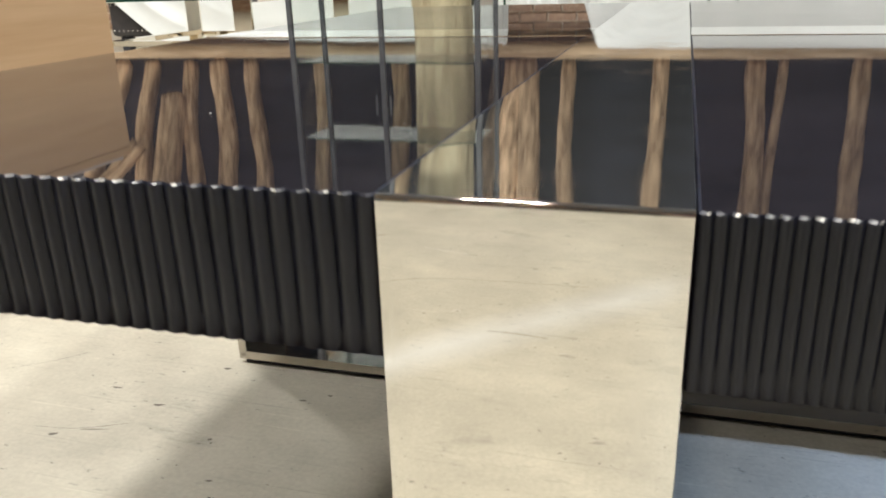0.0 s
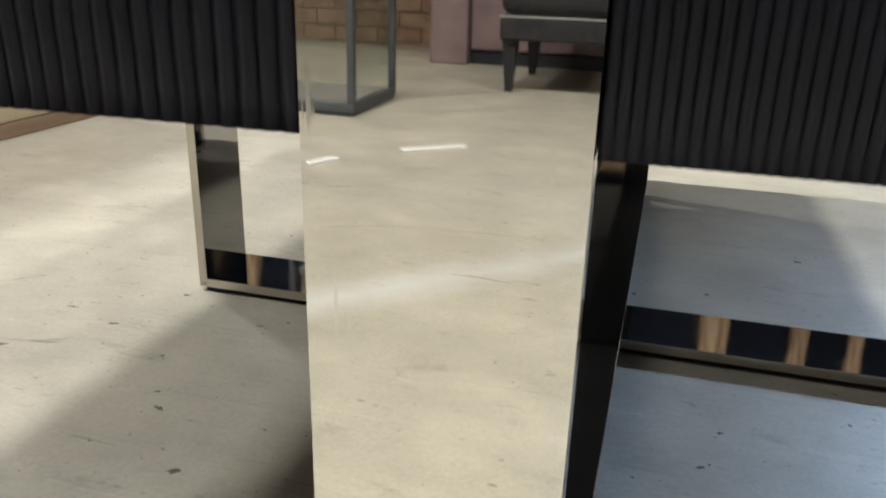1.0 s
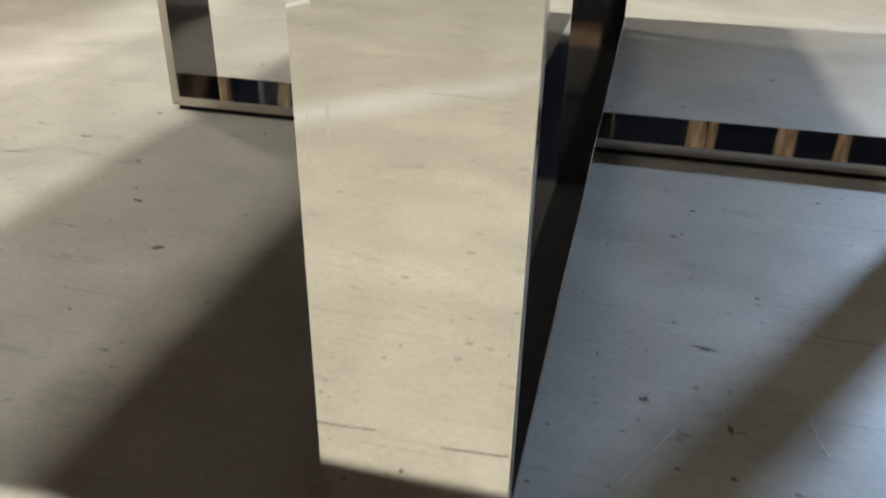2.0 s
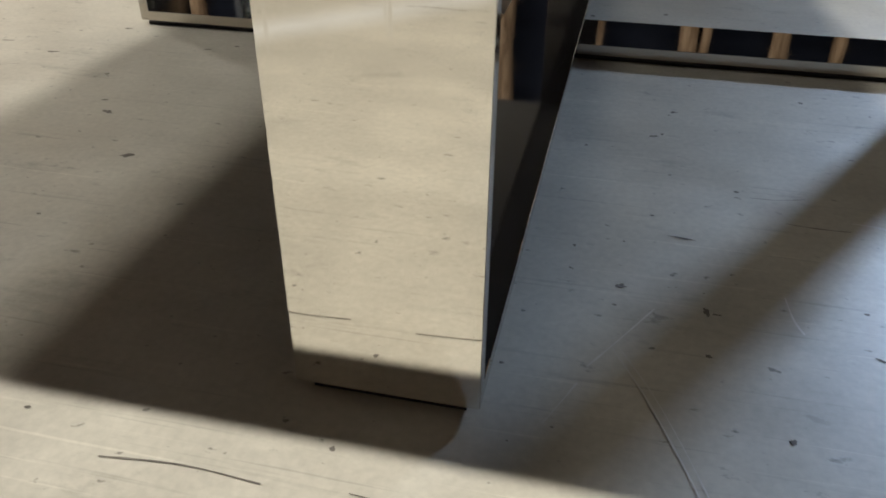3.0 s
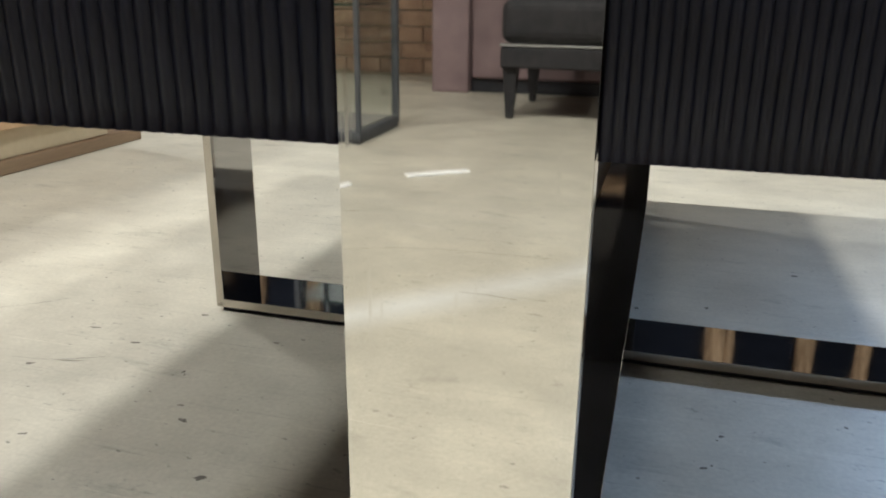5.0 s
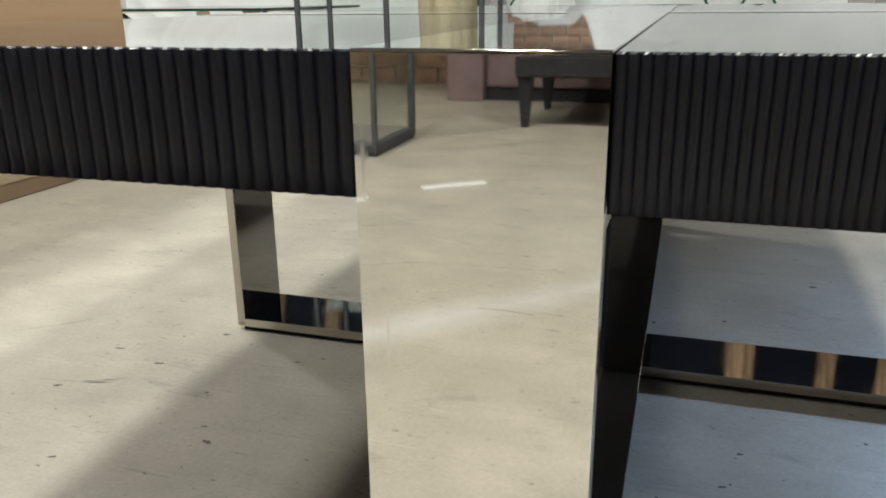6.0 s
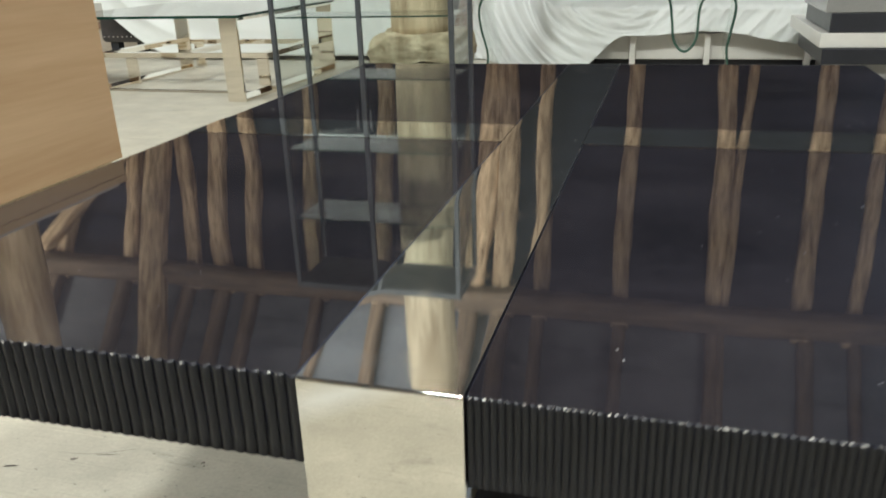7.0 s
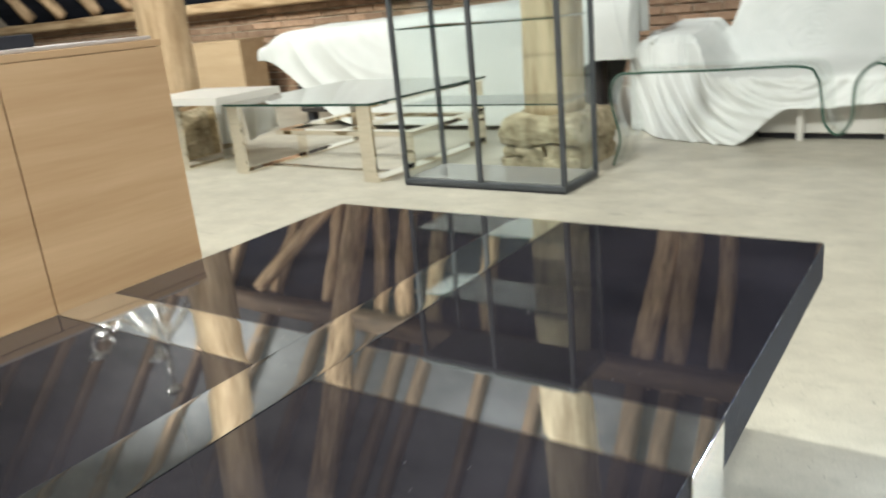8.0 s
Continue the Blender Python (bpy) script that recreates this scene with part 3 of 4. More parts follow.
def bent_strip(name, outer, thick, along_x, label):
    """A flat steel bar bent along a line in its plane; the band is BAND wide, its outer face rolling off slightly towards the long edges."""
    pts = [Vector(p) for p in outer]
    ways = [(q - p).normalized() for p, q in zip(pts, pts[1:])]
    sides = [Vector((-w.y, w.x)) for w in ways]
    mitre = [pts[0] + sides[0] * thick] + [p + (m + n) * thick / (1 + m.dot(n)) for p, m, n in zip(pts[1:], sides, sides[1:])] + [pts[-1] + sides[-1] * thick]

    def bent(corners, radius):
        """Close rings on either side of each bend keep the long runs flat."""
        raw = rounded(corners, radius)
        full = [raw[0]]
        for k, (p, q) in enumerate(zip(raw, raw[1:])):
            if k % 6 == 0:
                way = (q - p).normalized()
                full += [p + way * 0.0006, q - way * 0.0006]
            full.append(q)
        return full

    line, inner_pts = bent(outer, 0.0019), bent(mitre, 0.0003)
    ease, roll = 0.0003, 0.010
    across = [-B2 + ease] + [-B2 + roll * k / 5 for k in range(1, 6)] + [B2 - roll * k / 5 for k in range(5, 0, -1)] + [B2 - ease]
    bm = bmesh.new()
    rings = []
    for p, q in zip(line, inner_pts):
        n = (q - p).normalized()
        ring = []
        for s in across:
            sag = 0.00007 * max(0.0, (abs(s) - (B2 - roll)) / roll) ** 2
            ring.append((p + n * sag, s))
        ring += [(p + n * 0.0009, B2), (q - n * ease, B2), (q, B2 - ease), (q, -B2 + ease), (q - n * ease, -B2), (p + n * 0.0009, -B2)]
        rings.append([bm.verts.new((c.x, s, c.y) if along_x else (s, c.x, c.y)) for c, s in ring])
    size, face_count = len(rings[0]), len(across)
    for r, s in zip(rings, rings[1:]):
        for k in range(size):
            bm.faces.new((r[k], r[(k + 1) % size], s[(k + 1) % size], s[k])).smooth = k < face_count - 1
    for r, s in zip(rings, rings[1:]):
        for k in (0, face_count - 1):
            bm.edges.get((r[k], s[k])).smooth = False
    bm.faces.new(rings[0])
    bm.faces.new(rings[-1])
    bmesh.ops.recalc_face_normals(bm, faces=bm.faces)
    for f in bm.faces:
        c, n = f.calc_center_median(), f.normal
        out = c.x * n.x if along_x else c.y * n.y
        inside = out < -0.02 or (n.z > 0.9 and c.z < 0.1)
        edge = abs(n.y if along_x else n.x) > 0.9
        # inner faces and floor bar tops get a darker steel colour
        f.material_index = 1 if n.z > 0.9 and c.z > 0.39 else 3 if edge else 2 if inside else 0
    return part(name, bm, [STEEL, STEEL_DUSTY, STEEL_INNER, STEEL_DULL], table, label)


FEET = 0.006
YE, XE, ZT = TY / 2 + 0.0012, TX / 2 + 0.0025, TOP + 0.0006
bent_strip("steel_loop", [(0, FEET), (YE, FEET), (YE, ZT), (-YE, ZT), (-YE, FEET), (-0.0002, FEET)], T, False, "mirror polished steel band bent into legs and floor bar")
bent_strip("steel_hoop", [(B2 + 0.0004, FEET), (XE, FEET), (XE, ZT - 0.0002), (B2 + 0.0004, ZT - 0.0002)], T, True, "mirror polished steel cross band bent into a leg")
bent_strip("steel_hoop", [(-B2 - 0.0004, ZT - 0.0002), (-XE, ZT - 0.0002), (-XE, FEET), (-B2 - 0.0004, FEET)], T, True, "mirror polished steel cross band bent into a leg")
for lo, hi in (((-B2, -TY / 2 + 0.012), (B2, TY / 2 - 0.012)), ((-TX / 2 + 0.012, -B2), (-B2 - 0.0005, B2)), ((B2 + 0.0005, -B2), (TX / 2 - 0.012, B2))):
    bm = bmesh.new()
    box(bm, (*lo, SLAB + 0.0005), (*hi, SLAB + 0.012))
    part("underside_board", bm, UNDERSIDE, table, "matt black board closing the underside")
# black strips fill the gap under the bars and stand for its shadow
for lo, hi in (((-0.040, -TY / 2 + 0.004), (0.040, TY / 2 - 0.004)), ((-TX / 2 + 0.004, -0.043), (-0.041, 0.043)), ((0.041, -0.043), (TX / 2 - 0.004, 0.043))):
    bm = bmesh.new()
    box(bm, (*lo, 0.0), (*hi, FEET - 0.0002))
    part("gap_shade_strip", bm, CHAIR_BLACK, table, "thin black strip in place of the shaded gap under the floor bar")


# ---- oak cabinet beside the table ----
BOARD_WOOD = surface("raw_board", (0.25, 0.17, 0.11), (0.40, 0.29, 0.19), 0.6, 0.75, scale=4, fine=50, bump=0.3, depth=0.002, stretch=(5, 0.6, 5))
LILAC_BOARD = surface("pale_grey_board", (0.40, 0.37, 0.38), (0.50, 0.47, 0.48), 0.5, scale=6, bump=0.05)
def oak_cabinet():
    xf, ya, yb, z0, z1, deep = -1.315, -0.10, 0.86, 0.10, 0.765, 0.45
    cab = thing("oak_cabinet", "oak veneered low cabinet with two plain doors on a pale plinth", "cabinet", at=(0, 0, 0))
    bm = bmesh.new()
    box(bm, (xf - deep, ya, z0), (xf - 0.021, yb, z1 - 0.02), 0.0015)
    part("body", bm, OAK, cab)
    bm = bmesh.new()
    box(bm, (xf - deep - 0.002, ya - 0.002, z1 - 0.019), (xf, yb + 0.002, z1), 0.0015)
    part("top_panel", bm, OAK, cab)
    for a, c in ((ya + 0.001, 0.378), (0.382, yb - 0.001)):
        bm = bmesh.new()
        box(bm, (xf - 0.020, a, z0 + 0.002), (xf, c, z1 - 0.021), 0.0015)
        part("door", bm, OAK, cab)
    bm = bmesh.new()
    box(bm, (xf - deep + 0.02, ya + 0.02, 0.034), (xf - 0.03, yb - 0.012, z0 - 0.001), 0.001)
    part("plinth", bm, PALE_BOARD, cab, "pale recessed plinth")
    bm = bmesh.new()
    box(bm, (xf - deep - 0.04, ya - 0.05, 0.0), (xf - 0.018, yb + 0.11, 0.033), 0.004)
    single("wooden_board", bm, BOARD_WOOD, "flat wooden board under the oak cabinet", "board")
    bm = bmesh.new()
    box(bm, (xf - deep + 0.01, 0.16, z1 + 0.001), (xf - 0.012, yb - 0.02, z1 + 0.011), 0.002)
    single("grey_board", bm, LILAC_BOARD, "thin pale grey board lying on the oak cabinet", "board")
    bm = bmesh.new()
    box(bm, (xf - deep + 0.05, 0.0, z1 + 0.0115), (xf - 0.10, 0.55, z1 + 0.045), 0.003)
    single("dark_panel", bm, DARK_PANEL, "dark grey lacquered panel on the pale grey board", "panel")


oak_cabinet()


# ---- glass vitrines ----
def vitrine():
    """Tall glass cabinet, its front left floor corner at the origin."""
    w, d, h, s = 0.815, 0.335, 1.69, 0.020
    v = thing("glass_vitrine", "tall glass vitrine with slim grey metal frame and glass shelves", "vitrine", "vitrines")
    bm = bmesh.new()
    box(bm, (0, 0, 0.0105), (w, d, 0.032), 0.003)
    part("base", bm, GUN_METAL, v)
    # dark strip that makes the shadow line below the base
    bm = bmesh.new()
    box(bm, (0.004, 0.004, 0), (w - 0.004, d - 0.004, 0.010), 0.001)
    part("base_gap_strip", bm, DARK_PANEL, v, "dark recessed strip in place of the shadow gap under the base")
    bm = bmesh.new()
    box(bm, (s + 0.002, s + 0.002, 0.0322), (w - s - 0.002, d - s - 0.002, 0.0365), 0.0005)
    part("base_panel", bm, GREY_GLOSS, v, "pale grey floor panel")
    bm = bmesh.new()
    box(bm, (0, 0, h - 0.03), (w, d, h), 0.003)
    part("top", bm, GUN_METAL, v)
    for x, y in ((0, 0), (w / 2 - s / 2, 0), (w - s, 0), (0, d - s), (w - s, d - s)):
        bm = bmesh.new()
        box(bm, (x, y, 0.0325), (x + s, y + s, h - 0.0305), 0.002)
        part("frame_post", bm, GUN_METAL, v)
    for z in (0.36, 0.69, 1.01, 1.34):
        bm = bmesh.new()
        box(bm, (s + 0.004, s + 0.004, z), (w - s - 0.004, d - s - 0.004, z + 0.006), 0.0)
        shelf = part("shelf", bm, SHELF_GLASS, v, "clear green tinted glass shelf")
        shelf.visible_shadow = False
        bm = bmesh.new()
        box(bm, (s + 0.003, s + 0.0015, z), (w - s - 0.003, s + 0.0038, z + 0.006))
        part("polished_edge", bm, GLASS_EDGE, shelf, "dark green polished glass edge")
    for lo, hi in (((s, 0.008, 0.038), (w / 2 - s / 2, 0.011, h - 0.032)), ((w / 2 + s / 2, 0.008, 0.034), (w - s, 0.011, h - 0.032)),
                   ((0.008, s, 0.034), (0.011, d - s, h - 0.032)), ((w - 0.011, s, 0.034), (w - 0.008, d - s, h - 0.032)),
                   ((s, d - 0.011, 0.034), (w - s, d - 0.008, h - 0.032))):
        bm = bmesh.new()
        box(bm, lo, hi)
        part("pane", bm, PANE, v).visible_shadow = False
    for x in (w / 2 - 0.03, w / 2 + 0.03):
        bm = bmesh.new()
        box(bm, (x - 0.004, -0.006, 0.82), (x + 0.004, -0.0005, 0.90), 0.001)
        part("door_pull", bm, GUN_METAL, v)
    return v


first = vitrine()
first.matrix_world = pose(-1.525, 2.192, 0)
copy_thing(first, pose(-0.728, -2.285, 0, 0, 0, 180))


# ---- steel framed glass tables ----
TABLE_TOP = glass("table_glass", (0.90, 0.93, 0.91), 0.03, 0.9, 0.95)


def steel_table(w, d, at, turn, lw=0.088, h=0.378, slab=None, span=None):
    """Two upright loops of flat polished bar carry a sheet of glass."""
    t = thing("steel_table", "low table with polished steel loop legs and glass top", "table", "steel tables")
    th = 0.013
    for x in (0.0, (span or w) - lw):
        for y in (0.0, d - th):
            bm = bmesh.new()
            box(bm, (x, y, 0.0), (x + lw, y + th, h - 0.012), 0.0015)
            part("leg", bm, WARM_STEEL, t)
        for z in (0.0, h - 0.012 - th):
            bm = bmesh.new()
            box(bm, (x + 0.001, th + 0.0005, z), (x + lw - 0.001, d - th - 0.0005, z + th), 0.0015)
            part("side_bar", bm, WARM_STEEL, t)
    bm = bmesh.new()
    box(bm, (lw + 0.001, 0.205, 0.0), ((span or w) - lw - 0.001, 0.225, 0.012), 0.0015)
    part("floor_bar", bm, STEEL_DULL, t)
    bm = bmesh.new()
    box(bm, (-0.01, -0.01, h - 0.0115), (w + 0.01, d + 0.01, h + (0.03 if slab else 0.0)), 0.001)
    if slab:
        part("top_slab", bm, slab, t, "pale top slab")
        t.matrix_world = pose(*at, 0, 0, turn)
        return t
    part("glass_top", bm, TABLE_TOP, t, "clear glass top").visible_shadow = False
    bm = bmesh.new()
    box(bm, (-0.012, -0.013, h - 0.0115), (w + 0.012, -0.0105, h - 0.0005))
    part("front_edge", bm, GLASS_EDGE, t, "dark green glass edge")
    bm = bmesh.new()
    box(bm, (w + 0.0105, -0.01, h - 0.0115), (w + 0.013, d + 0.01, h - 0.0005))
    part("side_edge", bm, GLASS_EDGE, t, "dark green glass edge")
    t.matrix_world = pose(*at, 0, 0, turn)
    return t


steel_table(1.01, 0.98, (-2.70, 2.228, 0), -1.5)
steel_table(0.64, 0.46, (-3.40, 2.22, 0), 0, 0.07, 0.385, WHITE_LACQUER, 0.30)

nested = thing("low_steel_frame", "low polished steel table frame pushed under the glass table", "table frame")
RAIL_Z = 0.135
for lo, hi in (((-2.80, 2.65), (-1.80, 2.70)), ((-2.80, 3.27), (-1.80, 3.32)), ((-2.80, 2.7005), (-2.745, 3.2695)), ((-1.855, 2.7005), (-1.80, 3.2695)), ((-2.33, 2.7005), (-2.28, 3.2695))):
    bm = bmesh.new()
    box(bm, (*lo, RAIL_Z), (*hi, RAIL_Z + 0.026), 0.0015)
    part("rail", bm, WARM_STEEL, nested)
for x, y in ((-2.60, 2.652), (-1.83, 2.652), (-2.60, 3.30), (-1.83, 3.30)):
    bm = bmesh.new()
    box(bm, (x - 0.032, y, 0.0), (x + 0.03, y + 0.014, RAIL_Z - 0.0005), 0.0015)
    part("leg", bm, WARM_STEEL, nested)


# ---- bent glass table ----
def smooth_line(points, steps=8):
    out = []
    for i in range(len(points) - 1):
        p0, p1, p2, p3 = (Vector(points[min(max(k, 0), len(points) - 1)]) for k in (i - 1, i, i + 1, i + 2))
        for s in range(steps):
            u = s / steps
            out.append(0.5 * (2 * p1 + (p2 - p0) * u + (2 * p0 - 5 * p1 + 4 * p2 - p3) * u * u + (3 * p1 - p0 - 3 * p2 + p3) * u ** 3))
    return out + [Vector(points[-1])]


def bent_glass_table():
    t = thing("bent_glass_table", "bent clear glass table with a curved trough and green edges", "glass table")
    profile = smooth_line([(-0.72, 0.006), (-0.685, 0.13), (-0.715, 0.26), (-0.724, 0.35), (-0.69, 0.408), (-0.60, 0.418), (-0.25, 0.420), (0.05, 0.424),
                           (0.115, 0.385), (0.135, 0.30), (0.15, 0.205), (0.197, 0.160), (0.242, 0.215), (0.252, 0.36), (0.322, 0.428), (0.392, 0.36),
                           (0.378, 0.22), (0.372, 0.16), (0.397, 0.006)], 7)
    ya, yb, th = 2.72, 3.02, 0.010
    bm = bmesh.new()
    rings = []
    for i, p in enumerate(profile):
        way = (profile[min(i + 1, len(profile) - 1)] - profile[max(i - 1, 0)]).normalized()
        n = Vector((-way.y, way.x)) * th / 2
        rings.append([bm.verts.new((q.x, y, max(q.y, 0.001))) for q, y in ((p + n, ya), (p + n, yb), (p - n, yb), (p - n, ya))])
    for r, s in zip(rings, rings[1:]):
        for k in range(4):
            bm.faces.new((r[k], r[(k + 1) % 4], s[(k + 1) % 4], s[k]))
    bm.faces.new(rings[0])
    bm.faces.new(rings[-1])
    part("sheet", bm, BENT_GLASS, t, "bent clear glass sheet", True).visible_shadow = False
    for y, lab in ((ya - 0.004, "dark green polished edge"),):
        bm = bmesh.new()
        tube(bm, [(p.x, y, max(p.y, 0.007)) for p in profile], 0.0055, 8)
        part("edge", bm, BENT_EDGE, t, lab, True)


bent_glass_table()


# ---- furniture under dust sheets ----
def cloth_end(corners, seed):
    """A slack end of white cloth hanging down in soft folds; corners run along the top edge, then along the hem."""
    bm = bmesh.new()
    (xa, za), (xb, zb), (xc, zc), (xd, zd) = corners
    nx, nz = 24, 14
    grid = []
    for i in range(nx + 1):
        u, column = i / nx, []
        for j in range(nz + 1):
            v = j / nz
            x = (xa + (xb - xa) * u) * (1 - v) + (xd + (xc - xd) * u) * v
            z = (za + (zb - za) * u) * (1 - v) + (zd + (zc - zd) * u) * v
            fold = 0.016 * (0.4 + v) * math.sin(u * 9 + seed) + 0.010 * noise.noise((u * 4, v * 2, seed))
            column.append(bm.verts.new((x, 2.75 - fold, z)))
        grid.append(column)
    for a, c in zip(grid, grid[1:]):
        for j in range(nz):
            bm.faces.new((a[j], c[j], c[j + 1], a[j + 1]))
    bm.normal_update()
    front = list(bm.faces)
    rim = [e for e in bm.edges if e.is_boundary]
    twin = {v: bm.verts.new(v.co - v.normal * 0.002) for v in list(bm.verts)}
    for f in front:
        bm.faces.new([twin[v] for v in reversed(f.verts)])
    for e in rim:
        p, q = e.verts
        bm.faces.new((p, q, twin[q], twin[p]))
    bmesh.ops.recalc_face_normals(bm, faces=bm.faces)
    return single("cloth_end", bm, SHEET, "white cloth end hanging behind the steel tables", "cloth", "hanging cloth ends", smooth=True)


cloth_end(((-3.47, 0.372), (-3.29, 0.372), (-3.29, 0.06), (-3.38, 0.05)), 1.0)
cloth_end(((-3.19, 0.372), (-2.88, 0.372), (-2.86, 0.17), (-3.16, 0.07)), 4.0)


def step(a, c, x):
    u = min(1.0, max(0.0, (x - a) / (c - a)))
    return u * u * (3 - 2 * u)


def crease(u, v, w):
    """Soft cloth between sharp folds."""
    return 0.45 - 1.7 * abs(noise.noise((u, v, w)))


def draped_sheet(xa, xb, section, folds, label, nx=420, ny=110, shut=(0.93, 0.93)):
    """A cloth over a long form. section(x) gives points (y, z) from the front hem over the top to the back hem; both ends fall closed."""
    bm = bmesh.new()
    grid = []
    cap = 7
    for i in range(-cap, nx + cap + 1):
        x = xa + (xb - xa) * min(max(i, 0), nx) / nx
        close = shut[0 if i < 0 else 1] * max(-i, i - nx, 0) / cap
        line = smooth_line(section(x), 8)
        acc = [0.0]
        for p, q in zip(line, line[1:]):
            acc.append(acc[-1] + (q - p).length)
        centre = (line[0].x + line[-1].x) / 2
        col, k = [], 0
        for j in range(ny + 1):
            s = acc[-1] * j / ny
            while k < len(acc) - 2 and acc[k + 1] < s:
                k += 1
            p = line[k].lerp(line[k + 1], (s - acc[k]) / max(acc[k + 1] - acc[k], 1e-6))
            w = folds(x, p.x, p.y)
            bulge = 0.02 * math.sin(close * math.pi) * (1 if i > 0 else -1)
            y = p.x - w
            col.append(bm.verts.new((x + 0.3 * w + bulge, y + (centre - y) * close, max(p.y + 0.35 * w * min(1, p.y * 12), 0.003))))
        grid.append(col)
    for a, c in zip(grid, grid[1:]):
        for j in range(ny):
            bm.faces.new((a[j], c[j], c[j + 1], a[j + 1]))
    bmesh.ops.recalc_face_normals(bm, faces=bm.faces)
    bm.normal_update()
    rim = [e for e in bm.edges if e.is_boundary]
    outer, twin = list(bm.faces), {v: bm.verts.new(v.co - v.normal * 0.002) for v in list(bm.verts)}
    for f in outer:
        bm.faces.new([twin[v] for v in reversed(f.verts)])
    for e in rim:
        p, q = e.verts
        bm.faces.new((p, q, twin[q], twin[p]))
    return single("dust_sheet", bm, SHEET, label, "dust sheet", smooth=True)


def left_section(x):
    hem = 0.50 - 0.47 * step(-3.80, -2.95, x) + 0.37 * step(-1.62, -1.14, x)
    top = 0.59 + 0.09 * step(-3.83, -3.6, x) + 0.05 * step(-3.5, -1.6, x)
    k = [(3.56, 0.0), (3.565, 0.35), (3.575, 0.7), (3.60, 0.93)]
    deep = 1 - 0.62 * step(-1.55, -1.0, x)
    return [(y, hem + (top - hem) * u) for y, u in k] + [(3.56 + (y - 3.56) * deep, z) for y, z in ((3.68, top + 0.01), (3.95, top + 0.02), (4.25, top + 0.03), (4.38, top - 0.05), (4.42, 0.35 + 0.2 * step(-1.3, -1.0, x)), (4.44, 0.06 + 0.47 * step(-1.3, -1.0, x)))]


def left_folds(x, y, z):
    swag = math.hypot(x + 2.35, (z - 0.86) * 1.5)
    front = 1 - step(3.62, 3.9, y)
    w = 0.018 * crease(swag * 6.0, math.atan2(z - 0.86, x + 2.35) * 0.7, 1.3) * (1 - 0.8 * step(-3.1, -2.5, x)) * front
    w += 0.010 * noise.noise((x * 2.2, z * 2.6, 4.1)) + 0.004 * crease(x * 6 + z * 3, z * 2 + y, 8.2)
    w += 0.016 * crease(x * 9 + z * 2.5, 0.4, 5.0) * step(-1.7, -1.2, x) * front
    return w


def right_section(x):
    hem = 0.004 + 0.155 * step(-0.33, -0.10, x) + 0.022 * step(0.0, 0.3, x) - 0.06 * step(0.35, 0.75, x)
    front = 3.64 - 0.26 * step(-0.97, -0.70, x) - 0.13 * step(-0.75, -0.36, x) + 0.10 * step(-0.30, -0.08, x)
    arm = 1 - step(-0.66, -0.46, x)
    back = step(-0.60, -0.44, x)
    edge_y, edge_z = 3.41 + 0.22 * arm, 0.292 + 0.205 * arm - 0.05 * (1 - step(-0.99, -0.84, x))
    top = edge_z + 0.05 + (0.78 - 0.34) * back
    return [(front, hem), (front + (edge_y - front) * 0.45, hem + (edge_z - hem) * 0.35), (front + (edge_y - front) * 0.8, hem + (edge_z - hem) * 0.75), (edge_y, edge_z),
            (edge_y + 0.08, edge_z + 0.016), (3.94, edge_z + 0.03), (4.03, edge_z + 0.05 + 0.10 * back), (4.10, top), (4.24, top - 0.01), (4.34, 0.25), (4.36, 0.01)]


def right_folds(x, y, z):
    swag, turn = math.hypot(x + 0.10, (z - 0.47) * 1.25), math.atan2(z - 0.47, x + 0.10)
    front = 1 - step(3.48, 3.75, y)
    near = (1 - 0.85 * step(-0.14, 0.10, x)) * (0.25 + 0.75 * front)
    w = 0.028 * crease(swag * 15, turn * 0.9, 2.0) * near + 0.019 * crease(swag * 33, turn * 1.4, 6.0) * near
    w += 0.014 * crease(x * 9 - z * 9, z * 3, 11.0) * step(-0.15, 0.15, x) * front + 0.009 * crease(x * 22 - z * 14, z * 5, 14.0) * step(-0.15, 0.15, x) * front
    w += 0.007 * noise.noise((x * 2.4, y * 3, z * 3)) + 0.004 * crease(x * 5 + y * 7, z * 4, 17.0)
    return w


draped_sheet(-3.83, -0.96, left_section, left_folds, "white dust sheet draped over a sofa, hem hanging askew", ny=180, shut=(0.12, 0.93))
draped_sheet(-0.98, 1.9, right_section, right_folds, "white dust sheet over a long sofa, trailing on the floor", nx=460, ny=280)
hidden = thing("leather_sofa", "dark leather sofa mostly hidden under a dust sheet", "sofa")
for name, lo, hi in (("backrest", (-3.58, 3.66, 0.10), (-1.17, 3.80, 0.60)), ("seat", (-3.58, 3.81, 0.10), (-1.45, 4.10, 0.44))):
    bm = bmesh.new()
    box(bm, lo, hi, 0.03, 3)
    part(name, bm, LEATHER, hidden)
for i in range(30):
    x, z = -3.575 + 0.035 * (i % 15), 0.14 if i < 15 else 0.30
    bm = bmesh.new()
    bmesh.ops.create_uvsphere(bm, u_segments=8, v_segments=5, radius=0.007, matrix=Matrix.Translation((x + 0.03, 3.659, z)))
    part("stud", bm, CHROME, hidden, smooth=True)
for x in (-3.5, -1.52):
    for y in (3.72, 4.0):
        bm = bmesh.new()
        box(bm, (x - 0.03, y - 0.03, 0), (x + 0.03, y + 0.03, 0.099), 0.003)
        part("foot", bm, DARK_PANEL, hidden, "dark square foot")
sofa = thing("white_sofa", "long white sofa on square feet under a dust sheet", "sofa")
